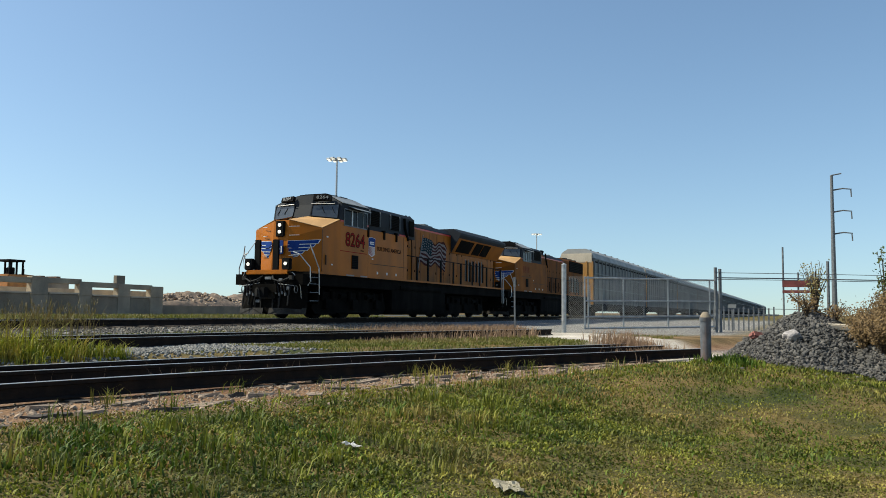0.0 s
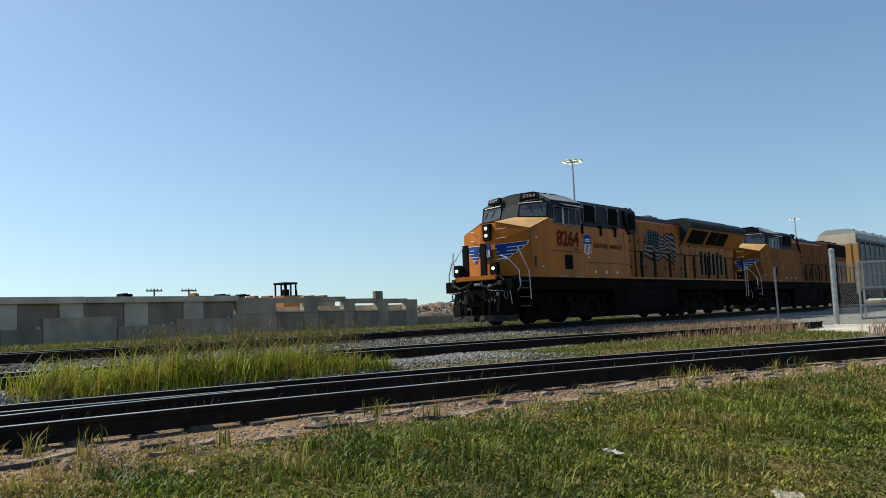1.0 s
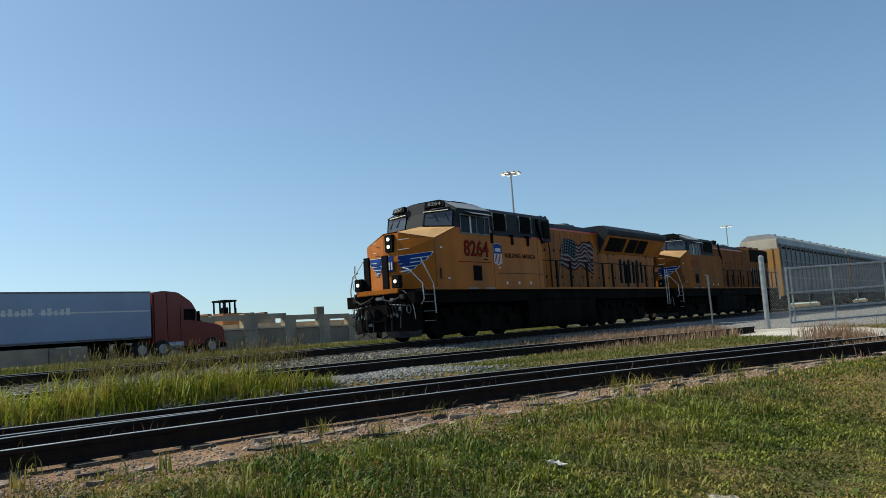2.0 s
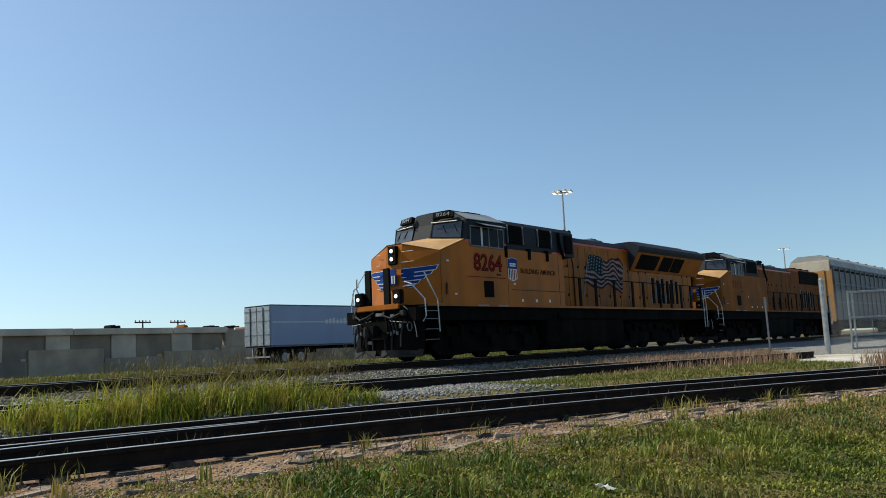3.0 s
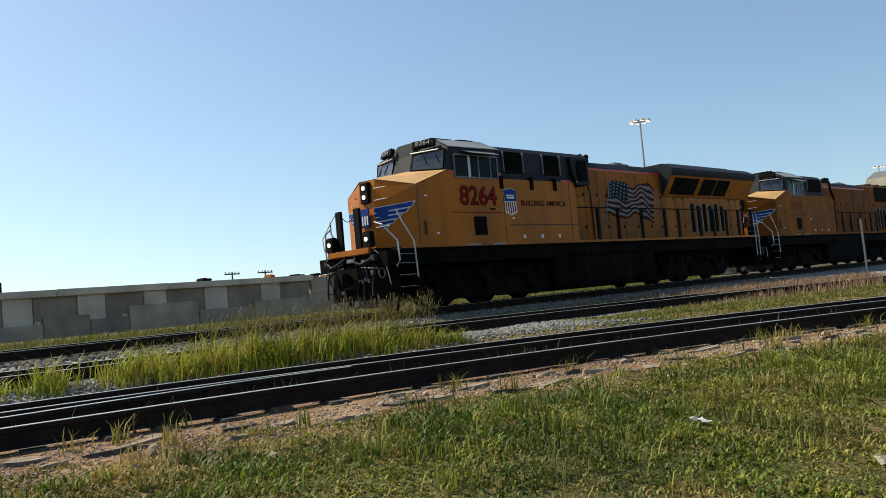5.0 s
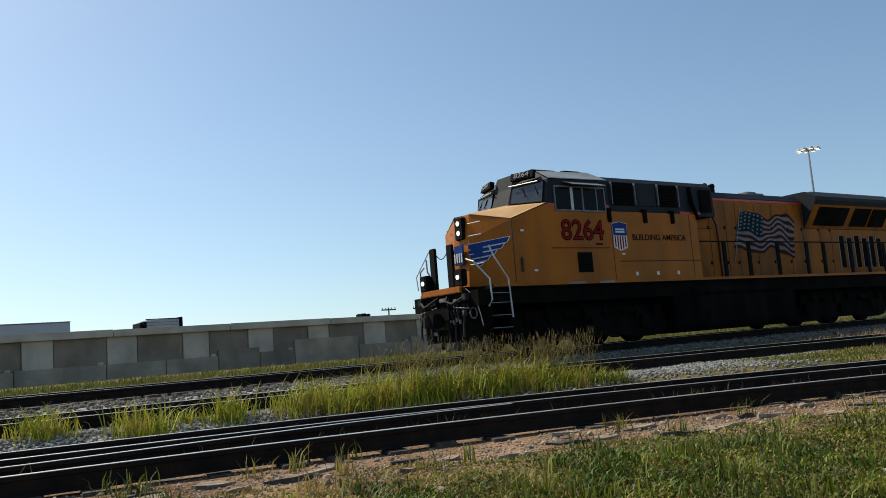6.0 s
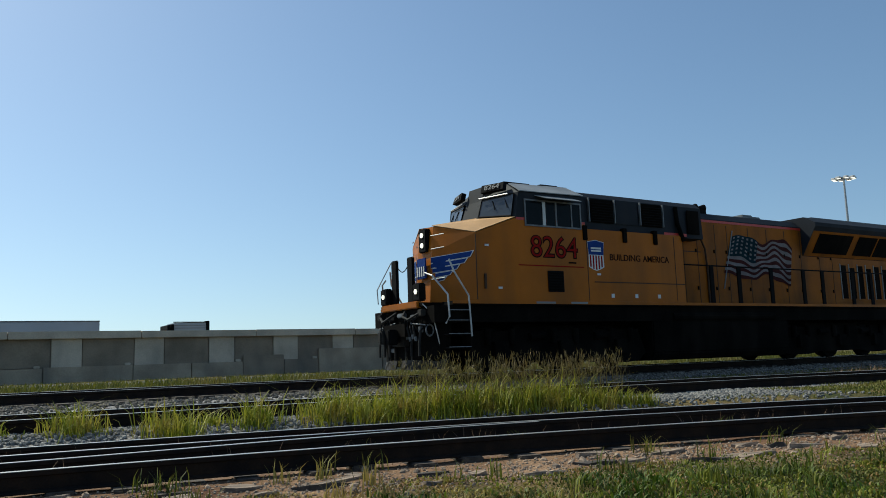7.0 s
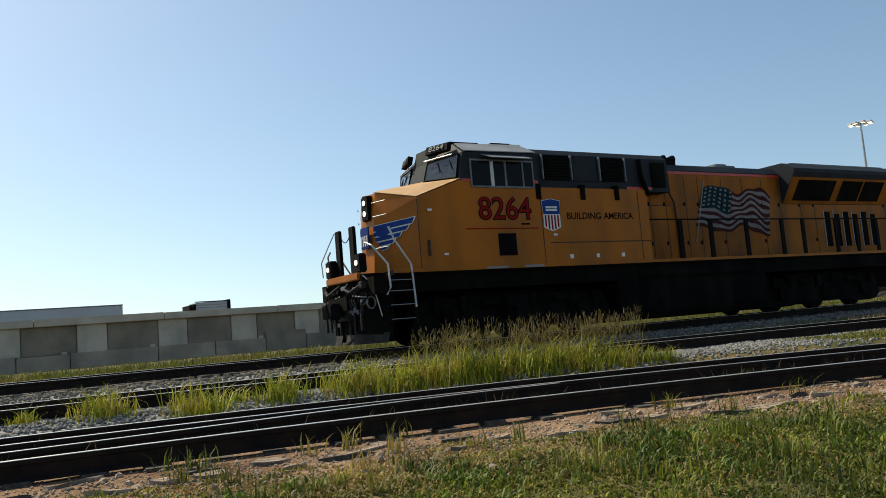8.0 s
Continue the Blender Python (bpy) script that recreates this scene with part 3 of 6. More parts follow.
def locomotive(lead):
    t = thing("locomotive", "yellow and grey six-axle diesel locomotive with wing emblem" if lead else "second yellow and grey diesel locomotive coupled behind", "locomotive", "locomotives of the train")
    side = -1.5
    yellow, dimmed = (YELLOW, DIMMED) if lead else (GRIMY, GRIMYHOOD)
    # frame and running gear
    part("frame", boxes((0.55, 22.0, -1.42, 1.42, 1.18, 1.56), (0.3, 22.1, -0.5, 0.5, 0.9, 1.2)), BLACK, t)
    part("deck", boxes((1.0, 22.0, -1.5, 1.5, 1.56, 1.66), (0.5, 1.0, -0.98, 0.98, 1.56, 1.66), bevel=0.01), BLACK, t)
    for s in (-1, 1):
        part("sill_stripe", boxes((1.0, 21.9, min(s * 1.5, s * 1.512), max(s * 1.5, s * 1.512), 1.60, 1.675)), yellow, t)
    axles = (2.45, 4.45, 6.35, 14.1, 16.2, 18.2)
    for x in axles:
        t_wheels.append((t, wheelset(t, x), x))
    bogie(t, axles[:3])
    bogie(t, axles[3:])
    bm = bmesh.new()
    prism(bm, [(-1.25, 0.13), (1.25, 0.13), (1.4, 0.32), (1.44, 1.18), (-1.44, 1.18), (-1.4, 0.32)], 7.4, 13.25, axis="x")
    bmesh.ops.bevel(bm, geom=bm.edges[:], offset=0.04, segments=2, affect="EDGES")
    part("fuel_tank", bm, BLACK, t)
    part("air_reservoir", tube(bmesh.new(), [(8.2, -1.36, 1.3), (12.6, -1.36, 1.3)], 0.13, 12), BLACK, t)
    # pilot and coupler
    bm = bmesh.new()
    shell(bm, [[(0.98, -1.3, 1.56), (0.55, -0.9, 1.56), (0.55, 0.9, 1.56), (0.98, 1.3, 1.56), (1.1, 1.3, 1.56), (1.1, -1.3, 1.56)],
               [(0.88, -1.36, 0.75), (0.52, -0.85, 0.75), (0.52, 0.85, 0.75), (0.88, 1.36, 0.75), (1.0, 1.36, 0.75), (1.0, -1.36, 0.75)],
               [(0.82, -1.36, 0.2), (0.48, -0.55, 0.2), (0.48, 0.55, 0.2), (0.82, 1.36, 0.2), (0.95, 1.36, 0.2), (0.95, -1.36, 0.2)]])
    part("pilot_plate", bm, BLACK, t)
    bm = boxes((0.2, 0.7, -0.13, 0.13, 0.78, 1.02), (0.05, 0.3, -0.2, 0.02, 0.72, 1.08), bevel=0.03)
    part("coupler", bm, DARK, t)
    for y in (-0.95, -0.6, 0.45, 0.7, 0.95):
        part("air_hose", tube(bmesh.new(), [(0.62, y, 1.15), (0.46, y, 1.02), (0.44, y + 0.04, 0.75), (0.46, y + 0.08, 0.45)], 0.03, 6), RUBBER, t)
    grab(t, [(0.6, -0.3, 1.28), (0.46, -0.5, 1.2), (0.5, -1.1, 1.14)], 0.018, GALV_DARK, "uncoupling_lever", "bent steel uncoupling lever")
    grab(t, [(0.6, 0.3, 1.28), (0.46, 0.5, 1.2), (0.5, 1.1, 1.14)], 0.018, GALV_DARK, "uncoupling_lever", "bent steel uncoupling lever")
    for k, (x, y, z, w, h) in enumerate(((0.46, -0.55, 1.28, 0.16, 0.12), (0.46, 0.35, 1.3, 0.14, 0.1), (0.44, -0.05, 1.36, 0.3, 0.1), (0.48, 0.75, 1.05, 0.1, 0.16), (0.48, -0.85, 0.98, 0.12, 0.14), (0.46, -0.3, 0.55, 0.2, 0.1), (0.46, 0.4, 0.55, 0.2, 0.1))):
        part("bracket", boxes((x, x + 0.12, y - w / 2, y + w / 2, z, z + h), bevel=0.015), DARK if k % 2 else GALV_DARK, t)
    # snow plough ribs, hose cluster and lift rings on the pilot
    for s in (-1, 1):
        for k in range(5):
            y = s * (0.25 + 0.24 * k)
            x = 0.47 + 0.02 * k + max(0.0, 0.24 * k - 0.3) * 0.38
            part("plough_rib", boxes((x - 0.03, x + 0.02, y - 0.02, y + 0.02, 0.22, 0.7), bevel=0.006), PILOTGREY, t, "dusty grey plough rib")
        bm = bmesh.new()
        quad_prism(bm, [(0.40, s * 0.12, 0.14), (0.44, s * 0.6, 0.14), (0.80, s * 1.4, 0.14), (0.86, s * 1.4, 0.36), (0.5, s * 0.6, 0.36), (0.46, s * 0.12, 0.36)], (-0.025, 0, 0))
        part("plough_blade", bm, PILOTGREY, t, "dusty grey plough blade")
        for k in range(4):
            y = s * (0.36 + 0.13 * k)
            part("multiple_unit_hose", tube(bmesh.new(), [(0.56, y, 1.34), (0.40, y + 0.01, 1.30), (0.36, y + 0.03 * s, 1.1), (0.41, y + 0.05 * s, 0.9 - 0.05 * (k % 2))], 0.024, 6), RUBBER, t)
            part("hose_coupling", tube(bmesh.new(), [(0.41, y + 0.05 * s, 0.94 - 0.05 * (k % 2)), (0.42, y + 0.06 * s, 0.84 - 0.05 * (k % 2))], 0.036, 8), GALV_DARK, t, "worn steel hose coupling")
        part("jumper_cable", tube(bmesh.new(), [(0.5, s * 0.2, 1.5), (0.34, s * 0.34, 1.36), (0.33, s * 0.62, 1.28), (0.45, s * 0.95, 1.42)], 0.03, 6), RUBBER, t)
        part("receptacle", boxes((0.42, 0.56, s * 0.98 - 0.09, s * 0.98 + 0.09, 1.34, 1.5), bevel=0.02), PILOTGREY, t)
        part("lift_ring", tube(bmesh.new(), [(0.6 + 0.1 * math.cos(a), s * 1.12, 1.02 + 0.13 * math.sin(a)) for a in [k * math.pi / 6 for k in range(13)]], 0.02, 6), GALV_DARK, t)
    part("coupler_knuckle", boxes((-0.06, 0.12, 0.0, 0.17, 0.74, 1.06), bevel=0.04), PILOTGREY, t, "dusty steel coupler knuckle")
    part("drawbar_pocket", boxes((0.4, 0.58, -0.3, 0.3, 0.68, 1.14), bevel=0.02), PILOTGREY, t)
    part("anticlimber", boxes((0.44, 0.58, -0.85, 0.9, 1.54, 1.70), bevel=0.02), yellow, t)
    # steps with grab rails, both sides
    for s in (-1, 1):
        for z in (0.62, 0.92, 1.22, 1.45):
            part("step", boxes((0.86, 1.44, min(s * 1.2, s * 1.52), max(s * 1.2, s * 1.52), z - 0.03, z)), DARK, t)
            grab(t, [(0.86, s * 1.525, z), (1.44, s * 1.525, z)], 0.008, GALV, "step_nosing", "pale worn step edge")
        part("step_side", boxes((1.44, 1.5, min(s * 1.15, s * 1.52), max(s * 1.15, s * 1.52), 0.5, 1.6)), BLACK, t)
        grab(t, [(1.0, s * 1.4, 2.62), (1.08, s * 1.5, 2.3), (1.42, s * 1.53, 1.78), (1.47, s * 1.53, 0.85)])
        grab(t, [(0.62, s * 0.95, 2.34), (0.66, s * 1.2, 2.25), (0.86, s * 1.52, 1.8), (0.88, s * 1.53, 1.3), (0.83, s * 1.45, 1.15)])
        grab(t, [(0.85, s * 1.2, 0.5), (0.7, s * 1.25, 1.0), (0.62, s * 1.2, 1.4), (0.5, s * 1.0, 1.62)], 0.014)
    grab(t, [(0.4, 0.95, 1.75), (0.4, 1.0, 2.1), (0.6, 0.62, 2.74)], 0.015)
    # upright plates and chain on the front platform
    for y in (0.6, -0.18):
        part("platform_post", boxes((0.66, 0.74, y - 0.13, y + 0.13, 1.66, 2.8), bevel=0.02), DARK, t, "dark upright plate")
    part("chain", tube(bmesh.new(), [(0.7, 0.47 - 0.52 * i / 6, 2.62 - 0.14 * math.sin(math.pi * i / 6)) for i in range(7)], 0.012, 5), DARK, t)
    for y in (-0.72, 0.86):
        bm = boxes((0.5, 0.68, y - 0.17, y + 0.17, 1.7, 2.12), bevel=0.03)
        hb = part("ditch_light", bm, DARK, t)
        part("lens", tube(bmesh.new(), [(0.5, y, 1.92), (0.475, y, 1.92)], 0.058, 18), LAMP if lead else ROOFGREY, hb, "lit round lens" if lead else "unlit round lens")
    # nose
    w0 = 0.32
    base = [(1.12, w0), (1.72, 1.45), (2.95, side * -1), (2.95, side), (1.72, -1.45), (1.12, -w0)]
    tops = [3.56, 3.26, 3.70, 3.70, 3.26, 3.56]
    bm = bmesh.new()
    shell(bm, [[(x, y, 1.66) for x, y in base], [(x + 0.09, y, 2.9) if abs(y) < 0.5 else (x, y, 2.9) for x, y in base], [(x + 0.16 if abs(y) < 0.5 else x, y, z) for (x, y), z in zip(base, tops)]])
    part("nose", bm, yellow, t)
    # thin skin over the nose top; its paler yellow paints in the sun's sheen
    bm = bmesh.new()
    quad_prism(bm, [(1.25, -0.3, 3.575), (1.72, -1.44, 3.28), (2.93, -1.49, 3.72), (2.62, -0.3, 3.84)], (0, 0, 0.012))
    quad_prism(bm, [(1.25, 0.3, 3.575), (1.72, 1.44, 3.28), (2.93, 1.49, 3.72), (2.62, 0.3, 3.84)], (0, 0, 0.012))
    part("nose_top", bm, LITYELLOW, t, "yellow nose top with sunlight put into its colour")
    hh = part("headlight_housing", boxes((1.14, 1.4, -0.17, 0.17, 2.95, 3.52), bevel=0.02), DARK, t)
    for z in (3.12, 3.37):
        part("lens", tube(bmesh.new(), [(1.145, 0, z), (1.12, 0, z)], 0.062, 18), LAMP if lead else ROOFGREY, hh, "lit round lens" if lead else "unlit round lens")
    for y in (-0.42, 0.6):
        for z in (2.25, 2.98, 3.3):
            grab(t, [(1.13 if y < 0 else 1.25, y, z), (1.3 if y < 0 else 1.41, y - 0.33 if y < 0 else y + 0.3, z + 0.02)], 0.013, RAILGREY, "grab_iron", "small pale grab iron")
    emblem(t, (1.17, -w0), (1.72, -1.45), 2.25, False)
    emblem(t, (1.17, w0), (1.72, 1.45), 2.25, True)
    part("front_emblem", boxes((1.09, 1.13, -0.2, 0.2, 2.3, 2.8), bevel=0.01), BLUE, t, "blue emblem field")
    for i in range(4):
        part("emblem_stripe", boxes((1.08, 1.095, -0.16 + 0.1 * i, -0.11 + 0.1 * i, 2.36, 2.6)), WHITE, t)
    part("nose_seam", boxes((1.71, 1.73, -1.462, -1.45, 1.7, 3.22)), SEAM, t)
    # cab
    low = [(2.55, 0.34), (2.88, 1.5), (5.1, 1.5), (5.1, -1.5), (2.88, -1.5), (2.55, -0.34)]
    bm = bmesh.new()
    shell(bm, [[(x, y, 3.66 if abs(y) > 1 else 3.8) for x, y in low],
               [(2.74, 0.34, 4.3), (3.0, 1.5, 4.33), (5.1, 1.5, 4.36), (5.1, -1.5, 4.36), (3.0, -1.5, 4.33), (2.74, -0.34, 4.3)],
               [(2.84, 0.34, 4.68), (3.16, 0.85, 4.66), (5.1, 0.85, 4.7), (5.1, -0.85, 4.7), (3.16, -0.85, 4.66), (2.84, -0.34, 4.68)]])
    part("cab_top", bm, GREY, t, "grey upper cab with slanted windscreens")
    part("cab_side", boxes((2.9, 5.12, -1.498, 1.498, 1.66, 3.67)), yellow, t, "yellow cab side")
    for s in (-1, 1):
        part("red_band", boxes((2.9, 5.1, min(s * 1.498, s * 1.506), max(s * 1.498, s * 1.506), 3.64, 3.70)), RED, t)
        # pale skin over the dark cab roof slope, its lightness standing in for sun
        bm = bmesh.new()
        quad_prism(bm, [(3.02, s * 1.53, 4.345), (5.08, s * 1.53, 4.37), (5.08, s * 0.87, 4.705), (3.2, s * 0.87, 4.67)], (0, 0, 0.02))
        part("roof_panel", bm, ROOFGREY, t, "roof panel coloured pale for sunlight")
    part("roof_aerial", boxes((3.15, 4.0, -0.75, 0.5, 4.66, 4.76), (3.3, 3.8, -0.6, 0.4, 4.76, 4.80), bevel=0.02), DARK, t, "flat dark roof aerial box")
    part("roof_unit", boxes((4.35, 5.3, -0.7, 0.5, 4.68, 4.78), (4.5, 5.1, -0.55, 0.4, 4.78, 4.84), bevel=0.02), DARK, t, "low dark roof unit")
    part("roof_aerial", tube(bmesh.new(), [(4.9, 0, 4.75), (4.9, 0, 4.95), (5.15, 0, 4.97)], 0.02, 5), DARK, t)
    for s in (-1, 1):
        bm = bmesh.new()
        n = Vector((-1.0, 0.25 * s, 0.25)).normalized()
        quad_prism(bm, [Vector(p) + n * 0.012 for p in ((2.595, s * 0.40, 3.84), (2.86, s * 1.40, 3.74), (2.97, s * 1.40, 4.30), (2.73, s * 0.40, 4.29))], n * 0.012)
        ws = part("windscreen", bm, WINDSCREEN, t, "windscreen coloured for sky reflection, in a black gasket")
        rim = [Vector(p) + n * 0.022 for p in ((2.595, s * 0.40, 3.84), (2.86, s * 1.40, 3.74), (2.97, s * 1.40, 4.30), (2.73, s * 0.40, 4.29))]
        part("gasket", tube(bmesh.new(), rim + rim[:1], 0.022, 5), DARK, ws, "black rubber gasket")
        for k in (0.35, 0.75):
            y = s * (0.42 + 0.94 * k)
            part("wiper", tube(bmesh.new(), [Vector((2.73 + 0.25 * k, y, 4.2)) + n * 0.05, Vector((2.68 + 0.25 * k, y + 0.14 * s, 3.95)) + n * 0.05], 0.012, 5), DARK, ws)
        bm = bmesh.new()
        quad_prism(bm, [Vector(p) + n * 0.01 for p in ((2.76, s * 0.42, 4.43), (2.95, s * 1.10, 4.43), (3.01, s * 1.07, 4.61), (2.81, s * 0.42, 4.62))], n * 0.13)
        grab(t, [Vector((2.72, s * 0.36, 4.3)) + n * 0.1, Vector((2.95, s * 1.25, 4.29)) + n * 0.1], 0.016, RAILGREY, "rain_rail", "pale rail under the number board")
        part("number_board", bm, BOARD, t, "black lit number board")
    if lead:
        for side_y, a, b in ((-1, Vector((2.77, -0.48, 4.44)), Vector((2.945, -1.04, 4.44))), (1, Vector((2.945, 1.04, 4.44)), Vector((2.77, 0.48, 4.44)))):
            ux = (b - a).normalized()
            uz = Vector((0.32, 0.0, 1.0)).normalized()
            nn = ux.cross(uz).normalized()
            m = Matrix((ux, nn.cross(ux), nn)).transposed().to_4x4()
            m.translation = a + ux * 0.07 + Vector((-1.0, 0.25 * side_y, 0.25)).normalized() * 0.155 + Vector((0.0, 0, 0.03))
            lettering("8264", 0.46, 0.125, ROOFGREY, t, m, "board_number", "white numerals")
    # side windows
    for s in (-1, 1):
        y = s * 1.5
        fr = part("window_frame", boxes(*[(x0, x1, min(y, y + s * 0.025), max(y, y + s * 0.025), z0, z1) for x0, x1, z0, z1 in ((3.16, 4.98, 3.50, 3.54), (3.16, 4.98, 4.13, 4.17), (3.16, 3.20, 3.54, 4.13), (3.73, 3.80, 3.54, 4.13), (4.13, 4.18, 3.54, 4.13), (4.64, 4.68, 3.54, 4.13), (4.94, 4.98, 3.54, 4.13))]), GALV_DARK, t, "dull metal side window frame")
        part("mullion", boxes((3.72, 3.81, min(y, y + s * 0.03), max(y, y + s * 0.03), 3.54, 4.13)), RAILGREY, fr, "pale window post")
        for x0, x1 in ((3.2, 3.72), (3.84, 4.12), (4.2, 4.64), (4.7, 4.94)):
            part("pane", boxes((x0, x1, min(y, y + s * 0.01), max(y, y + s * 0.01), 3.54, 4.13)), GLASS, fr)
        bm = bmesh.new()
        quad_prism(bm, [(3.5, s * 1.51, 4.27), (4.75, s * 1.51, 4.27), (4.75, s * 1.82, 4.15), (3.6, s * 1.82, 4.15)], (0, 0, 0.015))
        part("sun_visor", bm, ROOFGREY, t, "pale folding sun visor")
        vt = part("vent_frame", boxes((3.8, 4.3, min(y, y + s * 0.02), max(y, y + s * 0.02), 1.9, 2.42)), DARK, t, "dark louvred side vent")
        for k in range(7):
            part("slat", boxes((3.83, 4.27, min(y + s * 0.02, y + s * 0.035), max(y + s * 0.02, y + s * 0.035), 1.94 + 0.068 * k, 1.965 + 0.068 * k)), BLACK, vt)
        part("side_line", boxes((2.92, 5.0, min(y, y + s * 0.006), max(y, y + s * 0.006), 2.525, 2.55)), NUMRED if lead else SEAM, t)
    # auxiliary cab behind the driver
    part("equipment_cab", boxes((5.12, 8.72, -1.49, 1.49, 1.66, 3.54), bevel=0.02), yellow, t, "yellow full-width equipment cab")
    for s in (-1, 1):
        y = s * 1.49
        part("side_line", boxes((5.34, 8.7, min(y, y + s * 0.006), max(y, y + s * 0.006), 2.165, 2.19)), SEAM, t)
        for x in (5.13, 8.35):
            part("panel_seam", boxes((x, x + 0.02, min(y, y + s * 0.005), max(y, y + s * 0.005), 1.7, 3.5)), SEAM, t)
        for x in (5.9, 6.75, 7.6):
            part("jacking_pad", boxes((x, x + 0.1, min(y, y + s * 0.012), max(y, y + s * 0.012), 1.78, 1.88)), WHITE, t, "small white marker plate")
        for x0, x1 in ((3.4, 4.0), (4.5, 5.05)):
            part("sill_plate", boxes((x0, x1, min(s * 1.512, s * 1.518), max(s * 1.512, s * 1.518), 1.61, 1.66)), ROOFGREY, t, "worn grey sill plate")
    for s in (-1, 1):
        for x, z in ((1.95, 2.95), (2.3, 1.95), (5.45, 2.35)):
            part("data_plate", boxes((x, x + 0.11, min(s * 1.49, s * 1.504), max(s * 1.49, s * 1.504), z, z + 0.05)), WHITE, t, "tiny white data plate")
        part("cab_latch", boxes((1.92, 1.97, min(s * 1.46, s * 1.5), max(s * 1.46, s * 1.5), 1.95, 2.3)), SEAM, t)
        part("mid_plate", boxes((4.5, 4.75, min(s * 1.498, s * 1.504), max(s * 1.498, s * 1.504), 2.62, 2.66)), BLACK, t)
    # high equipment box with grilles
    x0, x1 = (5.15, 9.7) if lead else (5.4, 7.7)
    bm = bmesh.new()
    prism(bm, [(-1.4, 3.5), (1.4, 3.5), (1.4, 4.4), (1.18, 4.55), (-1.18, 4.55), (-1.36, 4.4)], x0, x1, axis="x")
    part("equipment_box", bm, GREY, t, "dark grey roof-height equipment box")
    for s in (-1, 1):
        y = s * 1.405
        for g0, g1 in (((5.4, 6.2), (7.25, 8.02)) if lead else ((5.7, 7.4),)):
            g = part("grille", boxes((g0, g1, min(y, y + s * 0.02), max(y, y + s * 0.02), 3.74, 4.36)), BLACK, t, "black air grille")
            for k in range(8):
                part("slat", boxes((g0 + 0.03, g1 - 0.03, min(y + s * 0.02, y + s * 0.045), max(y + s * 0.02, y + s * 0.045), 3.77 + 0.07 * k, 3.79 + 0.07 * k)), DARK, g)
            for b in (g0 - 0.08, g1 + 0.03):
                part("bracket", boxes((b, b + 0.035, min(y, y + s * 0.05), max(y, y + s * 0.05), 3.75, 4.38)), GALV_DARK, g, "dull upright strip")
        if lead:
            for b in (5.02, 6.42, 7.56):
                part("foot", boxes((b, b + 0.14, min(y, y + s * 0.13), max(y, y + s * 0.13), 3.24, 3.62), bevel=0.01), BLACK, t, "black box foot")
            part("panel", boxes((6.32, 7.1, min(y, y + s * 0.012), max(y, y + s * 0.012), 3.74, 4.36), bevel=0.004), GREY, t, "plain dark cover panel")
            part("red_band", boxes((8.1, 9.0, min(y, y + s * 0.008), max(y, y + s * 0.008), 3.54, 3.62)), RED, t)
            part("hatch", boxes((9.04, 9.54, min(y, y + s * 0.03), max(y, y + s * 0.03), 3.62, 4.3), bevel=0.01), BLACK, t, "black square hatch")
        part("drain_pipe", tube(bmesh.new(), [(8.62, s * 1.4, 4.36), (8.62, s * 1.44, 3.9), (8.74, s * 1.52, 3.38)], 0.06, 8), BLACK, t)
        part("conduit", tube(bmesh.new(), [(9.75, s * 1.2, 3.7), (10.2, s * 1.02, 3.3), (10.3, s * 0.98, 2.7), (10.3, s * 0.98, 1.7)], 0.03, 6), SEAM, t)
    # long hood
    bm = bmesh.new()
    prism(bm, [(-0.95, 1.66), (0.95, 1.66), (0.95, 4.2), (0.72, 4.4), (-0.72, 4.4), (-0.95, 4.2)], 8.72, 15.2, axis="x")
    part("hood", bm, dimmed, t, "dark-stained yellow engine hood, tone lowered for shade")
    bm = bmesh.new()
    prism(bm, [(-0.956, 4.19), (0.956, 4.19), (0.956, 4.22), (0.73, 4.425), (-0.73, 4.425), (-0.956, 4.22)], 10.1, 15.2, axis="x")
    part("hood_top", bm, GREY, t, "grey hood top")
    part("hood_rear", boxes((15.2, 21.5, -0.95, 0.95, 1.66, 3.3)), dimmed, t, "dark-stained yellow rear engine hood, tone lowered for shade")
    for s in (-1, 1):
        y = s * 0.95
        part("red_band", boxes((9.0, 15.2, min(y, y + s * 0.008), max(y, y + s * 0.008), 4.12, 4.19)), RED, t)
        for x in (9.35, 9.95, 10.75, 11.3, 12.3, 13.2, 14.1, 14.9, 15.9, 16.6, 20.5, 21.1):
            d = part("hood_door", boxes((x - 0.01, x + 0.012, min(y, y + s * 0.006), max(y, y + s * 0.006), 1.72, 4.05 if x < 15.2 else 3.25)), SEAM, t, "door seam with latches")
            for z in (2.1, 3.2):
                part("latch", boxes((x - 0.1, x - 0.05, min(y, y + s * 0.02), max(y, y + s * 0.02), z, z + 0.1)), BLACK, d)
        part("door_top", boxes((9.3, 10.1, min(y, y + s * 0.006), max(y, y + s * 0.006), 3.2, 3.225)), SEAM, t)
        # tall vent openings
        for i, x in enumerate((17.05, 17.55, 18.05, 18.55, 19.05, 19.55)):
            v = part("louver", boxes((x, x + 0.3, min(y, y + s * 0.015), max(y, y + s * 0.015), 1.92, 3.05 - 0.08 * (i % 2))), BLACK, t, "tall black louvre with pale frame")
            part("louver_frame", boxes((x - 0.05, x - 0.01, min(y, y + s * 0.02), max(y, y + s * 0.02), 1.9, 3.1)), ROOFGREY, v)
    # exhaust, horn cluster, roof hatches
    part("exhaust_stack", boxes((12.6, 13.5, -0.6, 0.4, 4.42, 4.52), (12.8, 13.3, -0.45, 0.25, 4.52, 4.6), bevel=0.03), GALV_DARK, t)
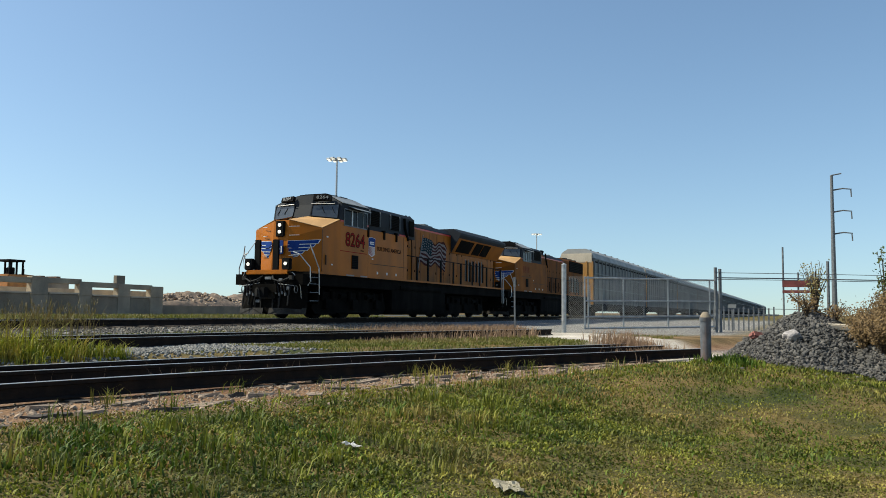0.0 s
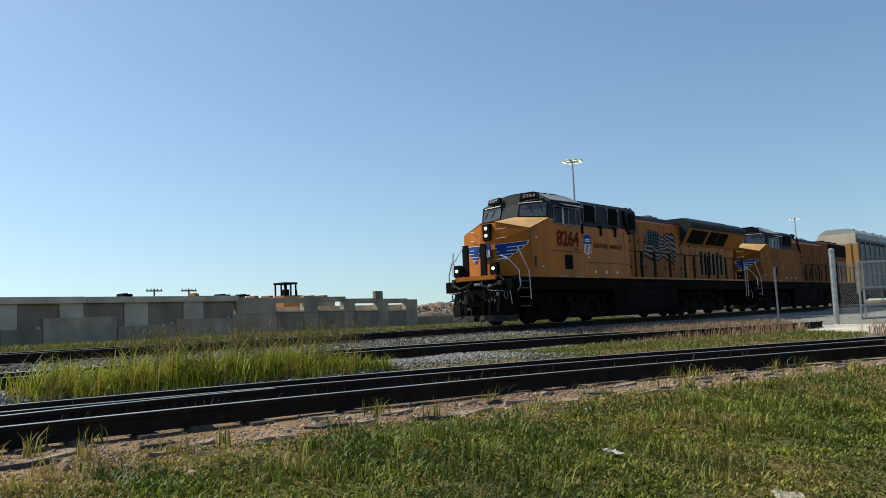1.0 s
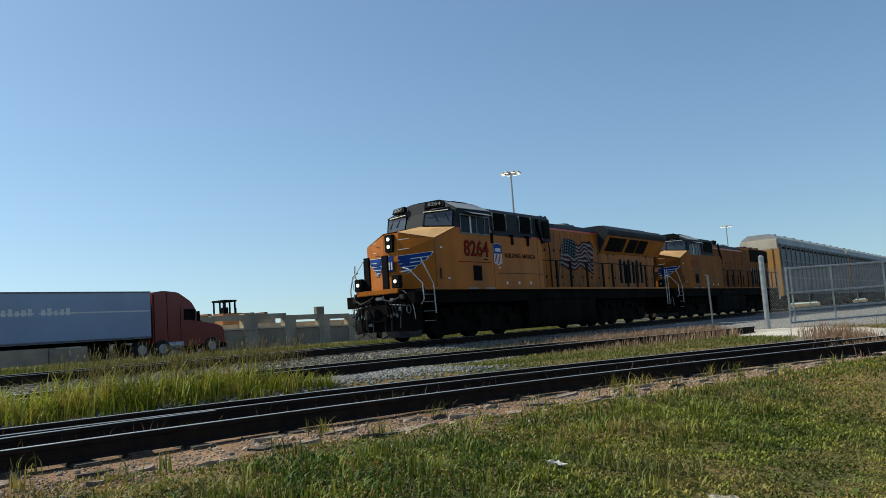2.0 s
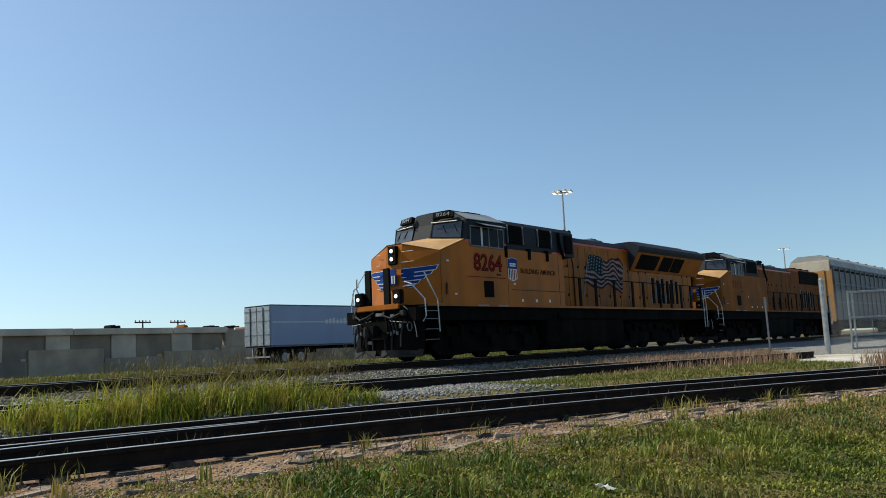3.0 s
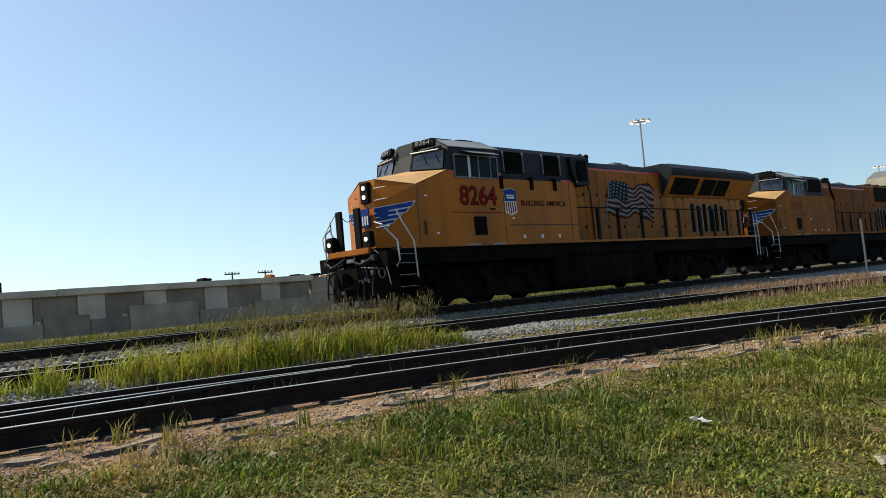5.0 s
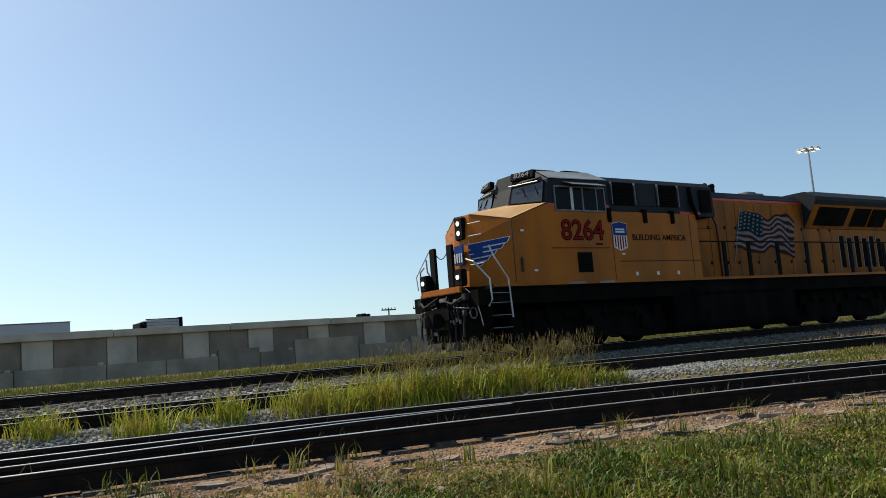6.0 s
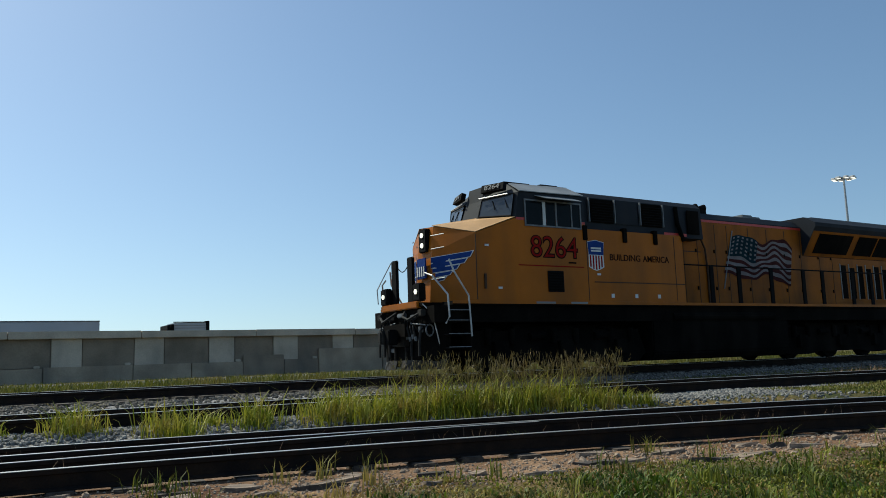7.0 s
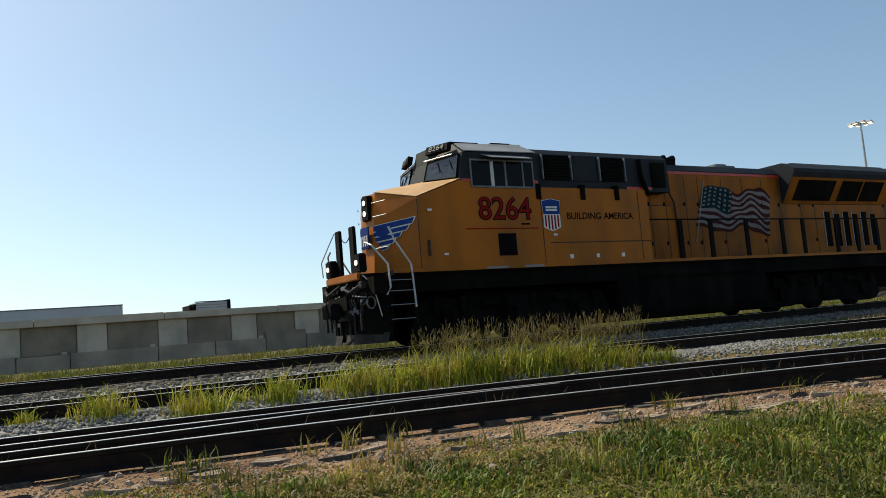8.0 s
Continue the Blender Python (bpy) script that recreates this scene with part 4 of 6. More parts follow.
    bm = bmesh.new()
    for k in range(5):
        tube(bm, [(10.15 + 0.12 * k, -0.55 + 0.1 * (k % 3), 4.6), (10.5 + 0.12 * k, -0.55 + 0.1 * (k % 3), 4.66)], 0.04, 8, 0.1)
    box(bm, 10.1, 10.9, -0.6, -0.2, 4.4, 4.58)
    part("horn_cluster", bm, DARK, t)
    # radiator: overhanging wings on the leading unit, flush screens on the second
    if lead:
        x0, x1 = 15.0, 22.15
        bm = bmesh.new()
        prism(bm, [(-0.96, 3.28), (0.96, 3.28), (1.42, 4.06), (1.5, 4.2), (1.5, 4.32), (1.1, 4.54), (-1.1, 4.54), (-1.5, 4.32), (-1.5, 4.2), (-1.42, 4.06)], x0, x1, axis="x")
        part("radiator", bm, GREY, t, "grey flared radiator hood")
        for s in (-1, 1):
            bm = bmesh.new()
            n = Vector((0, s * 0.86, -0.51))
            quad_prism(bm, [Vector(p) + n * 0.004 for p in ((x0 + 0.02, s * 0.96, 3.3), (x1 - 0.02, s * 0.96, 3.3), (x1 - 0.02, s * 1.41, 4.06), (x0 + 0.02, s * 1.41, 4.06))], n * 0.01)
            part("radiator_skirt", bm, dimmed, t)
            for g0, g1 in ((x0 + 0.4, x0 + 2.3), (x0 + 2.65, x0 + 3.75), (x0 + 3.85, x0 + 4.95)):
                bm = bmesh.new()
                quad_prism(bm, [Vector(p) + n * 0.016 for p in ((g0, s * 1.02, 3.4), (g1, s * 1.02, 3.4), (g1, s * 1.37, 3.99), (g0, s * 1.37, 3.99))], n * 0.012)
                part("radiator_screen", bm, BLACK, t, "black radiator screen")
        part("radiator_top", boxes((x0 + 0.6, x0 + 5.6, -1.0, 1.0, 4.54, 4.6), bevel=0.02), GALV_DARK, t, "dull grey fan deck")
    else:
        bm = bmesh.new()
        prism(bm, [(-0.953, 3.3), (0.953, 3.3), (0.953, 4.3), (0.75, 4.48), (-0.75, 4.48), (-0.953, 4.3)], 15.2, 21.5, axis="x")
        part("hood_upper", bm, dimmed, t, "tall dark-stained rear hood, tone lowered for shade")
        for s in (-1, 1):
            rs = part("radiator_screen", boxes((16.9, 21.4, min(s * 0.955, s * 0.99), max(s * 0.955, s * 0.99), 3.5, 4.36), bevel=0.01), BLACK, t, "flush black radiator screen")
            for k in range(6):
                part("slat", boxes((16.95, 21.35, min(s * 0.99, s * 1.005), max(s * 0.99, s * 1.005), 3.58 + 0.13 * k, 3.61 + 0.13 * k)), DARK, rs)
            for x in (11.2, 12.4, 13.6, 14.8):
                part("hood_vent", boxes((x, x + 0.16, min(s * 0.95, s * 0.965), max(s * 0.95, s * 0.965), 1.85, 2.5)), BLACK, t)
        for x in (17.6, 19.1, 20.5):
            part("fan_cover", tube(bmesh.new(), [(x, 0, 4.47), (x, 0, 4.62)], 0.6, 20), GREY, t)
    # walkway rails
    posts = (9.85, 11.05, 12.55, 14.15, 15.15, 16.8, 17.9, 19.0, 20.1, 21.3)
    for s in (-1, 1):
        hr = part("handrail", tube(bmesh.new(), [(8.72, s * 1.47, 2.74), (15, s * 1.47, 2.74), (21.6, s * 1.47, 2.74)], 0.022, 6), DARK, t, "dark walkway handrail")
        for x in posts:
            part("stanchion", boxes((x - 0.085, x + 0.085, min(s * 1.45, s * 1.49), max(s * 1.45, s * 1.49), 1.6, 2.76), bevel=0.008), DARK, hr)
        for x in (21.45, 21.75):
            grab(t, [(x, s * 1.5, 2.6), (x + 0.02, s * 1.52, 1.6), (x + 0.02, s * 1.52, 0.8)])
        for z in (0.62, 0.95, 1.28):
            part("step", boxes((21.4, 21.9, min(s * 1.2, s * 1.5), max(s * 1.2, s * 1.5), z - 0.03, z)), DARK, t)
    part("rear_pilot", boxes((21.9, 22.05, -1.4, 1.4, 0.5, 1.6), bevel=0.02), BLACK, t)
    part("coupler", boxes((22.0, 22.4, -0.13, 0.13, 0.78, 1.02), bevel=0.03), DARK, t)
    if lead:
        lettering("8264", 1.53, 0.57, OUTLINE, t, pose(3.30, side - 0.004, 2.73, 90, 0, 0), "numeral_outline", bold=0.03, depth=0.002)
        lettering("8264", 1.47, 0.51, NUMRED, t, pose(3.33, side - 0.008, 2.76, 90, 0, 0), "road_number", "red road numerals with dark outline", depth=0.002, bold=-0.012)
        for word, x, w in (("BUILDING", 5.92, 1.1), ("AMERICA", 7.12, 1.0)):
            lettering(word, w, 0.17, OUTLINE, t, pose(x, -1.494, 2.75, 90, 0, 0), "slogan", "dark capital lettering", bold=0.01)
        shield(t, 5.15, 2.46, 0.58, 0.8, -1.492)
        flag_mural(t, -0.957)
    else:
        for x in (3.3, 3.66, 4.02, 4.38):
            part("numeral_bar", boxes((x, x + 0.2, -1.506, -1.499, 2.8, 3.2)), DULLRED, t)
    return t


OUTLINE = material("dark lettering paint", (0.02, 0.006, 0.003), rough=0.7, spec=0.08, vary=0.1, bump=0.02)
DULLRED = material("faded numeral paint", (0.22, 0.05, 0.012), rough=0.7, spec=0.1, vary=0.2, scale=6, bump=0.02)
NUMRED = material("red numeral paint", (0.27, 0.006, 0.004), rough=0.7, spec=0.08, vary=0.1, bump=0.02)
t_wheels = []
loco = locomotive(True)
loco_rear = locomotive(False)


def autorack():
    t = thing("autorack", "long pale grey enclosed car-carrying freight wagon", "freight wagon", "freight wagons of the train")
    ln = 27.4
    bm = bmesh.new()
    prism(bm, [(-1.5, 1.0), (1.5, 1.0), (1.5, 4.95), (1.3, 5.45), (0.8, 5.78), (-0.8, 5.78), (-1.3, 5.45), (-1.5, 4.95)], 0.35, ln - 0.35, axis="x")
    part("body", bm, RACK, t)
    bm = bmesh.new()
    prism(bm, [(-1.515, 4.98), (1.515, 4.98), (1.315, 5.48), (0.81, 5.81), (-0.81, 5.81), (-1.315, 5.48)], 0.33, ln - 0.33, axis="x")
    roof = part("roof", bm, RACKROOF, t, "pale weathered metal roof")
    for i in range(9):
        x = 1.6 + 3.0 * i
        part("roof_seam", boxes((x, x + 0.06, -1.0, 1.0, 5.6, 5.83)), GALV_DARK, roof)
    part("sill", boxes((0.3, ln - 0.3, -1.55, -1.35, 0.75, 1.1), (0.3, ln - 0.3, 1.35, 1.55, 0.75, 1.1), (5, ln - 5, -1.3, 1.3, 0.45, 1.0)), DARK, t)
    for s in (-1, 1):
        ribs = bmesh.new()
        n = 17
        for i in range(n + 1):
            x = 0.45 + (ln - 0.9) * i / n
            box(ribs, x - 0.06, x + 0.06, min(s * 1.5, s * 1.57), max(s * 1.5, s * 1.57), 1.0, 4.95)
        part("rib", ribs, GALV_DARK, t)
        for z in (2.35, 3.65, 4.9):
            part("rail_strip", boxes((0.4, ln - 0.4, min(s * 1.5, s * 1.585), max(s * 1.5, s * 1.585), z, z + 0.09)), GALV_DARK, t)
        for i in range(n):
            x = 0.45 + (ln - 0.9) * (i + 0.5) / n
            part("screen_slot", boxes((x - 0.5, x + 0.5, min(s * 1.5, s * 1.53), max(s * 1.5, s * 1.53), 4.62, 4.76)), BLACK, t)
    for x in (0.2, ln - 0.35):
        part("end_door", boxes((x, x + 0.15, -1.42, 1.42, 1.0, 4.6), bevel=0.03), ENDORANGE, t, "faded orange end door")
        part("end_cap", boxes((x + 0.02, x + 0.13, -1.35, 1.35, 4.6, 5.4), bevel=0.03), CONCRETE_PALE, t, "weathered white end cap")
        for y in (-1.4, -0.9, 0.9, 1.4):
            part("end_post", boxes((x - 0.05, x + 0.2, y - 0.06, y + 0.06, 1.0, 4.7)), ENDORANGE, t)
    for x in (2.6, ln - 2.6):
        bm = bmesh.new()
        for s in (-1, 1):
            prism(bm, [(x - 1.2, 0.35), (x - 0.5, 0.35), (x - 0.35, 0.55), (x + 0.35, 0.55), (x + 0.5, 0.35), (x + 1.2, 0.35), (x + 1.0, 0.75), (x - 1.0, 0.75)], s * 0.95 - 0.08, s * 0.95 + 0.08)
        box(bm, x - 0.3, x + 0.3, -1.0, 1.0, 0.5, 1.0)
        part("bogie_frame", bm, BLACK, t)
        for dx in (-0.85, 0.85):
            part("wheelset", tube(bmesh.new(), [(x + dx, -0.82, 0.44), (x + dx, -0.68, 0.44), (x + dx, 0.68, 0.44), (x + dx, 0.82, 0.44)], 0.42, 18), DARK, t)
    part("coupler", boxes((-0.5, 0.4, -0.12, 0.12, 0.75, 1.0), (ln - 0.4, ln + 0.3, -0.12, 0.12, 0.75, 1.0), bevel=0.02), DARK, t)
    return t


rack = autorack()
racks = [rack] + [copy_thing(rack, pose(0, 0, 0)) for _ in range(17)]


# ---- road truck ----
def road_truck():
    t = thing("truck", "dark red tractor truck pulling a long pale box trailer", "truck")
    tb = part("trailer_box", boxes((-16.15, 0, -1.3, 1.3, 1.15, 3.8), bevel=0.03), TRAILER, t, "pale blue-grey trailer box")
    part("trailer_stripe", boxes((-16.0, -0.1, -1.306, -1.302, 2.66, 2.73)), WHITE, tb, "white band along the side")
    for i in range(21):
        part("lettering_bar", boxes((-11.6 + 0.33 * i, -11.38 + 0.33 * i, -1.311, -1.307, 2.58, 2.84 + 0.06 * (i % 3))), TRAILER if i in (8, 15) else WHITE, tb)
    for z in (1.18, 3.72):
        part("trailer_rail", boxes((-16.15, 0, -1.32, 1.32, z, z + 0.08)), GALV_DARK, tb)
    for y0, y1 in ((-1.27, -0.03), (0.03, 1.27)):
        d = part("rear_door", boxes((-16.21, -16.16, y0, y1, 1.25, 3.7), bevel=0.01), GALV, tb, "scuffed silver rear door")
        for z in (1.9, 2.75, 3.4):
            part("hinge", boxes((-16.23, -16.2, y0, y1, z, z + 0.05)), GALV_DARK, d)
        part("lock_rod", tube(bmesh.new(), [(-16.24, (y0 + y1) / 2, 1.3), (-16.24, (y0 + y1) / 2, 3.65)], 0.03, 6), GALV_DARK, d)
    part("bumper", boxes((-16.2, -16.1, -1.2, 1.2, 0.5, 0.6), (-16.15, -16.05, -0.6, -0.5, 0.6, 1.2), (-16.15, -16.05, 0.5, 0.6, 0.6, 1.2)), GALV, t)
    part("trailer_frame", boxes((-15.8, -0.3, -0.6, 0.6, 0.95, 1.15), (-15.6, -12.2, -1.0, 1.0, 0.7, 0.95), (-2.6, -2.4, -0.9, 0.9, 0.05, 1.0)), DARK, t)
    bm = bmesh.new()
    prism(bm, [(0.25, 0.75), (0.25, 3.75), (1.0, 3.85), (2.0, 3.75), (2.9, 3.2), (3.35, 2.5), (3.55, 2.0), (4.9, 1.75), (5.25, 1.5), (5.3, 0.6), (1.8, 0.55)], -1.15, 1.15)
    bmesh.ops.bevel(bm, geom=bm.edges[:], offset=0.08, segments=2, affect="EDGES", clamp_overlap=True)
    cb = part("tractor_cab", bm, TRUCKRED, t, "dark red aerodynamic sleeper cab")
    part("side_window", boxes((2.3, 3.1, -1.162, -1.15, 2.1, 2.75)), GLASS, cb)
    bm = bmesh.new()
    quad_prism(bm, [(2.98, -1.0, 3.1), (3.4, -1.0, 2.45), (3.4, 1.0, 2.45), (2.98, 1.0, 3.1)], (0.03, 0, 0.02))
    part("windscreen", bm, GLASS, cb)
    part("cab_seam", boxes((1.15, 1.19, -1.158, -1.15, 0.9, 3.7), (2.05, 2.08, -1.158, -1.15, 0.8, 3.0)), DARK, cb)
    part("mirror", boxes((3.1, 3.2, -1.5, -1.3, 2.0, 2.6), bevel=0.02), DARK, cb)
    part("side_tank", tube(bmesh.new(), [(0.5, -0.95, 0.65), (2.2, -0.95, 0.65)], 0.3, 14), GALV, t)
    part("chassis", boxes((-1.2, 4.9, -0.5, 0.5, 0.6, 0.85), (3.5, 5.4, -1.1, 1.1, 0.35, 0.65)), DARK, t)
    for x in (-15.0, -13.7, -0.6, 0.75, 4.2):
        for s in (-1, 1):
            y0, y1 = (-1.25, -0.75) if s < 0 else (0.75, 1.25)
            w = part("wheel", tube(bmesh.new(), [(0, y0 - x * 0, 0), (0, y0 + 0.06, 0), (0, y1 - 0.06, 0), (0, y1, 0)], 0.5, 24), RUBBER, t)
            part("rim", tube(bmesh.new(), [(0, y0 - 0.01, 0), (0, y0 + 0.02, 0)] if s < 0 else [(0, y1 - 0.02, 0), (0, y1 + 0.01, 0)], 0.28, 16), GALV, w)
            w.matrix_basis = pose(x, 0, 0.5)
            truck_wheels.append((w, x))
    return t


truck_wheels = []
truck = road_truck()
ROAD_Z = 0.83

# ---- beyond the main track ----
def polar(az, r, z=0.0):
    return (r * math.cos(radians(az)), r * math.sin(radians(az)), z)


def road():
    m = material("asphalt road", (0.06, 0.06, 0.062), rough=0.9, vary=0.15, scale=0.8, grain=60, bump=0.2)
    xs = ground_axis(-400, 900, -20, 80, 4.0)
    verts = [(x, y, 0.815 + (0.02 if 39 < y < 45 else 0.0)) for y in (38.0, 40, 44, 46.0) for x in xs]
    w = len(xs)
    me = bpy.data.meshes.new("road")
    me.from_pydata(verts, [], [(j * w + i, j * w + i + 1, (j + 1) * w + i + 1, (j + 1) * w + i) for j in range(3) for i in range(w - 1)])
    me.materials.append(m)
    tagged(new("road", me), "grey asphalt road beside the concrete wall", "road", kind="structure")


road()
WALL_Y, WALL_BASE = 55.0, 0.66


def concrete_wall():
    """Stacked concrete blocks in two courses, with a pale coping; farther on a lower wall with openings."""
    t = thing("wall_concrete", "stacked grey concrete block wall with pale coping", "wall", kind="structure")
    rnd = random.Random(4)
    x, i = -34.0, 0
    while x < 38.5:
        w = (1.75 if i % 2 else 2.9) * rnd.uniform(0.92, 1.08)
        w = min(w, 39.0 - x)
        low = EYE + 0.3
        d = rnd.uniform(-0.05, 0.05)
        b = boxes((x + 0.02, x + w - 0.02, WALL_Y + d - (0.06 if i % 2 else 0.0), WALL_Y + 0.8, low, EYE + 2.05), bevel=0.025)
        part("block", b, CONCRETE_PALE if i % 2 else CONCRETE_DARK, t)
        x += w
        i += 1
    x = -34.0
    while x < 39:
        w = min(rnd.uniform(2.2, 5.2), 39.2 - x)
        h = EYE + (rnd.choice((0.28, 0.34, 0.4, 0.75)) if x < 16 else rnd.choice((0.4, 0.75, 0.9, 1.1))) - WALL_BASE
        part("base_block", boxes((x + 0.02, x + w - 0.02, WALL_Y - 0.28 + rnd.uniform(-0.05, 0.05), WALL_Y - 0.07, 0.3, WALL_BASE + h), bevel=0.03), rnd.choice((CONCRETE, CONCRETE_DARK, CONCRETE)), t)
        if rnd.random() < 0.6:
            part("block_lug", boxes((x + w - 0.5, x + w - 0.15, WALL_Y - 0.25, WALL_Y - 0.1, WALL_BASE + h, WALL_BASE + h + 0.16), bevel=0.03), CONCRETE_PALE, t)
        x += w
    part("wall_core", boxes((-34, 39, WALL_Y + 0.1, WALL_Y + 0.7, 0.3, EYE + 2.0)), CONCRETE_DARK, t)
    x = -34.0
    while x < 39:
        w = min(7.6, 39.2 - x)
        part("coping", boxes((x + 0.015, x + w - 0.015, WALL_Y - 0.35, WALL_Y + 0.9, EYE + 2.05, EYE + 2.5 + rnd.uniform(-0.02, 0.02)), bevel=0.03), CONCRETE_PALE, t, "pale concrete coping")
        x += w
    # lower wall with openings
    u = thing("wall_barrier", "low grey concrete wall with rectangular openings", "wall", kind="structure")
    piers = [(39.2, 43.2, 2.25), (46.2, 47.8, 2.4), (50.9, 52.3, 2.15), (55.2, 56.7, 2.1), (59.2, 60.9, 2.0)]
    for a, b, h in piers:
        part("pier", boxes((a, b, WALL_Y, WALL_Y + 0.6, 0.3, EYE + 0.95), bevel=0.03), CONCRETE, u)
        part("block", boxes((a + 0.02, b - 0.02, WALL_Y - 0.03, WALL_Y + 0.6, EYE + 0.955, EYE + h), bevel=0.03), CONCRETE, u)
    for (a, b, c, d) in ((43.2, 46.2, 1.05, 2.3), (47.8, 50.9, 1.05, 2.35), (52.3, 55.2, 0.95, 2.15), (56.7, 59.2, 0.9, 2.1)):
        part("base_block", boxes((a + 0.01, b - 0.01, WALL_Y + 0.02, WALL_Y + 0.6, 0.3, EYE + c), bevel=0.03), CONCRETE_DARK, u)
        if d > 1:
            part("lintel", boxes((a - 0.3, b + 0.3, WALL_Y + 0.05, WALL_Y + 0.5, EYE + d - 0.45, EYE + d), bevel=0.03), CONCRETE, u)
            part("ledge", boxes((a + 0.05, b - 0.05, WALL_Y - 0.1, WALL_Y + 0.3, EYE + c, EYE + c + 0.12)), CONCRETE_PALE, u)
    part("base_block", boxes((60.9, 84, WALL_Y + 0.02, WALL_Y + 0.6, 0.3, EYE + 0.25), bevel=0.03), CONCRETE_DARK, u)
    part("stub_post", boxes((55.1, 56.1, WALL_Y + 0.1, WALL_Y + 0.5, EYE + 2.1, EYE + 2.85), bevel=0.02), CONCRETE_DARK, u)
    # added pale slab behind the openings, standing in for sunlit ground beyond
    part("coping", boxes((43.5, 61, WALL_Y + 1.5, WALL_Y + 2.2, 0.3, EYE + 1.55), bevel=0.02), CONCRETE_PALE, u)


concrete_wall()


def dirt_heap(x, y, rx, ry, h, seed):
    bm = bmesh.new()
    n, k = 40, 14
    rings = []
    for j in range(k + 1):
        f = j / k
        ring = []
        for i in range(n):
            a = 2 * math.pi * i / n
            d = 1 + 0.22 * noise.noise((math.cos(a) * 1.5 + seed, math.sin(a) * 1.5, f * 2))
            px, py = x + rx * f * d * math.cos(a), y + ry * f * d * math.sin(a)
            ring.append(bm.verts.new((px, py, 0.55 + h * (1 - f * f) * (1 + 0.35 * noise.noise((px * 0.5, py * 0.5, seed)))  + 0.1 * noise.noise((px * 2, py * 2, seed)))))
        rings.append(ring)
    for a, b in zip(rings, rings[1:]):
        for i in range(n):
            bm.faces.new((a[i], b[i], b[(i + 1) % n], a[(i + 1) % n]))
    m = bpy.data.materials.get("heaped brown spoil") or material("heaped brown spoil", (0.30, 0.21, 0.145), rough=0.95, vary=0.35, scale=1.6, grain=9, bump=0.9, color2=(0.14, 0.11, 0.085))
    tagged(part("dirt_heap", bm, m, smooth=True), "long heap of brown soil and rubble", "dirt heap")


dirt_heap(71, 60, 14, 4, 2.45, 2.0)
dirt_heap(92, 66, 16, 5, 3.0, 5.0)


def loader():
    x, y, z = 49.6, 61, 0.86
    t = thing("wheel_loader", "orange wheel loader with dark cab frame parked behind the wall", "loader", at=pose(x, y, z))
    o = material("faded orange machine paint", (0.45, 0.19, 0.04), rough=0.55, vary=0.15, scale=1.5, bump=0.05, stain=(0.15, 0.09, 0.05), stain_amount=0.5)
    part("chassis", boxes((-2.4, 1.9, -0.9, 0.9, 0.7, 2.0), bevel=0.08), o, t)
    bm = bmesh.new()
    prism(bm, [(0.15, 2.0), (1.95, 2.0), (1.95, 2.95), (1.7, 3.2), (0.15, 3.3)], -0.75, 0.75)
    bmesh.ops.bevel(bm, geom=bm.edges[:], offset=0.06, segments=2, affect="EDGES", clamp_overlap=True)
    hd = part("hood", bm, o, t)
    part("grille", boxes((0.6, 1.7, -0.77, -0.745, 2.25, 2.85)), DARK, hd)
    part("cab_base", boxes((-1.35, 0.2, -0.8, 0.8, 2.0, 3.25), bevel=0.05), o, t)
    for px in (-1.2, -0.5, 0.1):
        for py in (-0.7, 0.7):
            part("cab_post", boxes((px - 0.06, px + 0.06, py - 0.06, py + 0.06, 3.2, 4.35)), DARK, t)
    part("canopy", boxes((-1.35, 0.25, -0.85, 0.85, 4.32, 4.5), bevel=0.04), DARK, t, "dark cab canopy")
    part("seat", boxes((-0.75, -0.3, -0.3, 0.3, 3.2, 3.85), bevel=0.05), DARK, t)
    part("exhaust", tube(bmesh.new(), [(1.1, 0.4, 3.1), (1.1, 0.4, 3.8)], 0.07, 8), DARK, t)
    part("lift_arm", boxes((-3.4, -1.2, -0.85, -0.65, 1.7, 1.95), (-3.4, -1.2, 0.65, 0.85, 1.7, 1.95), bevel=0.03), o, t)
    for px in (-1.7, 1.0):
        for py in (-1.1, 1.1):
            part("wheel", tube(bmesh.new(), [(px, py - 0.25, 0.7), (px, py - 0.18, 0.7), (px, py + 0.18, 0.7), (px, py + 0.25, 0.7)], 0.7, 20), RUBBER, t)


loader()


def far_trailer(x0, x1, y, ztop, cat, label, stripes=False):
    t = thing("parked_trailer", label, cat)
    body = part("box", boxes((x0, x1, y, y + 2.6, 1.9, ztop), bevel=0.03), PALETRAILER, t)
    part("roof_rail", boxes((x0 - 0.02, x1 + 0.02, y - 0.02, y + 2.62, ztop, ztop + 0.08)), GALV_DARK, body)
    part("chassis", boxes((x0 + 0.5, x1 - 0.5, y + 0.5, y + 2.1, 1.5, 1.9)), DARK, t)
    for x in (x0 + 1.2, x0 + 2.5, x1 - 1.4):
        part("wheel", tube(bmesh.new(), [(x, y + 0.1, 1.28), (x, y + 0.5, 1.28)], 0.5, 18), RUBBER, t)
    return t


far_trailer(-6.0, 10.3, 62.0, EYE + 3.5, "trailer", "pale blue-grey box trailer parked behind the wall")


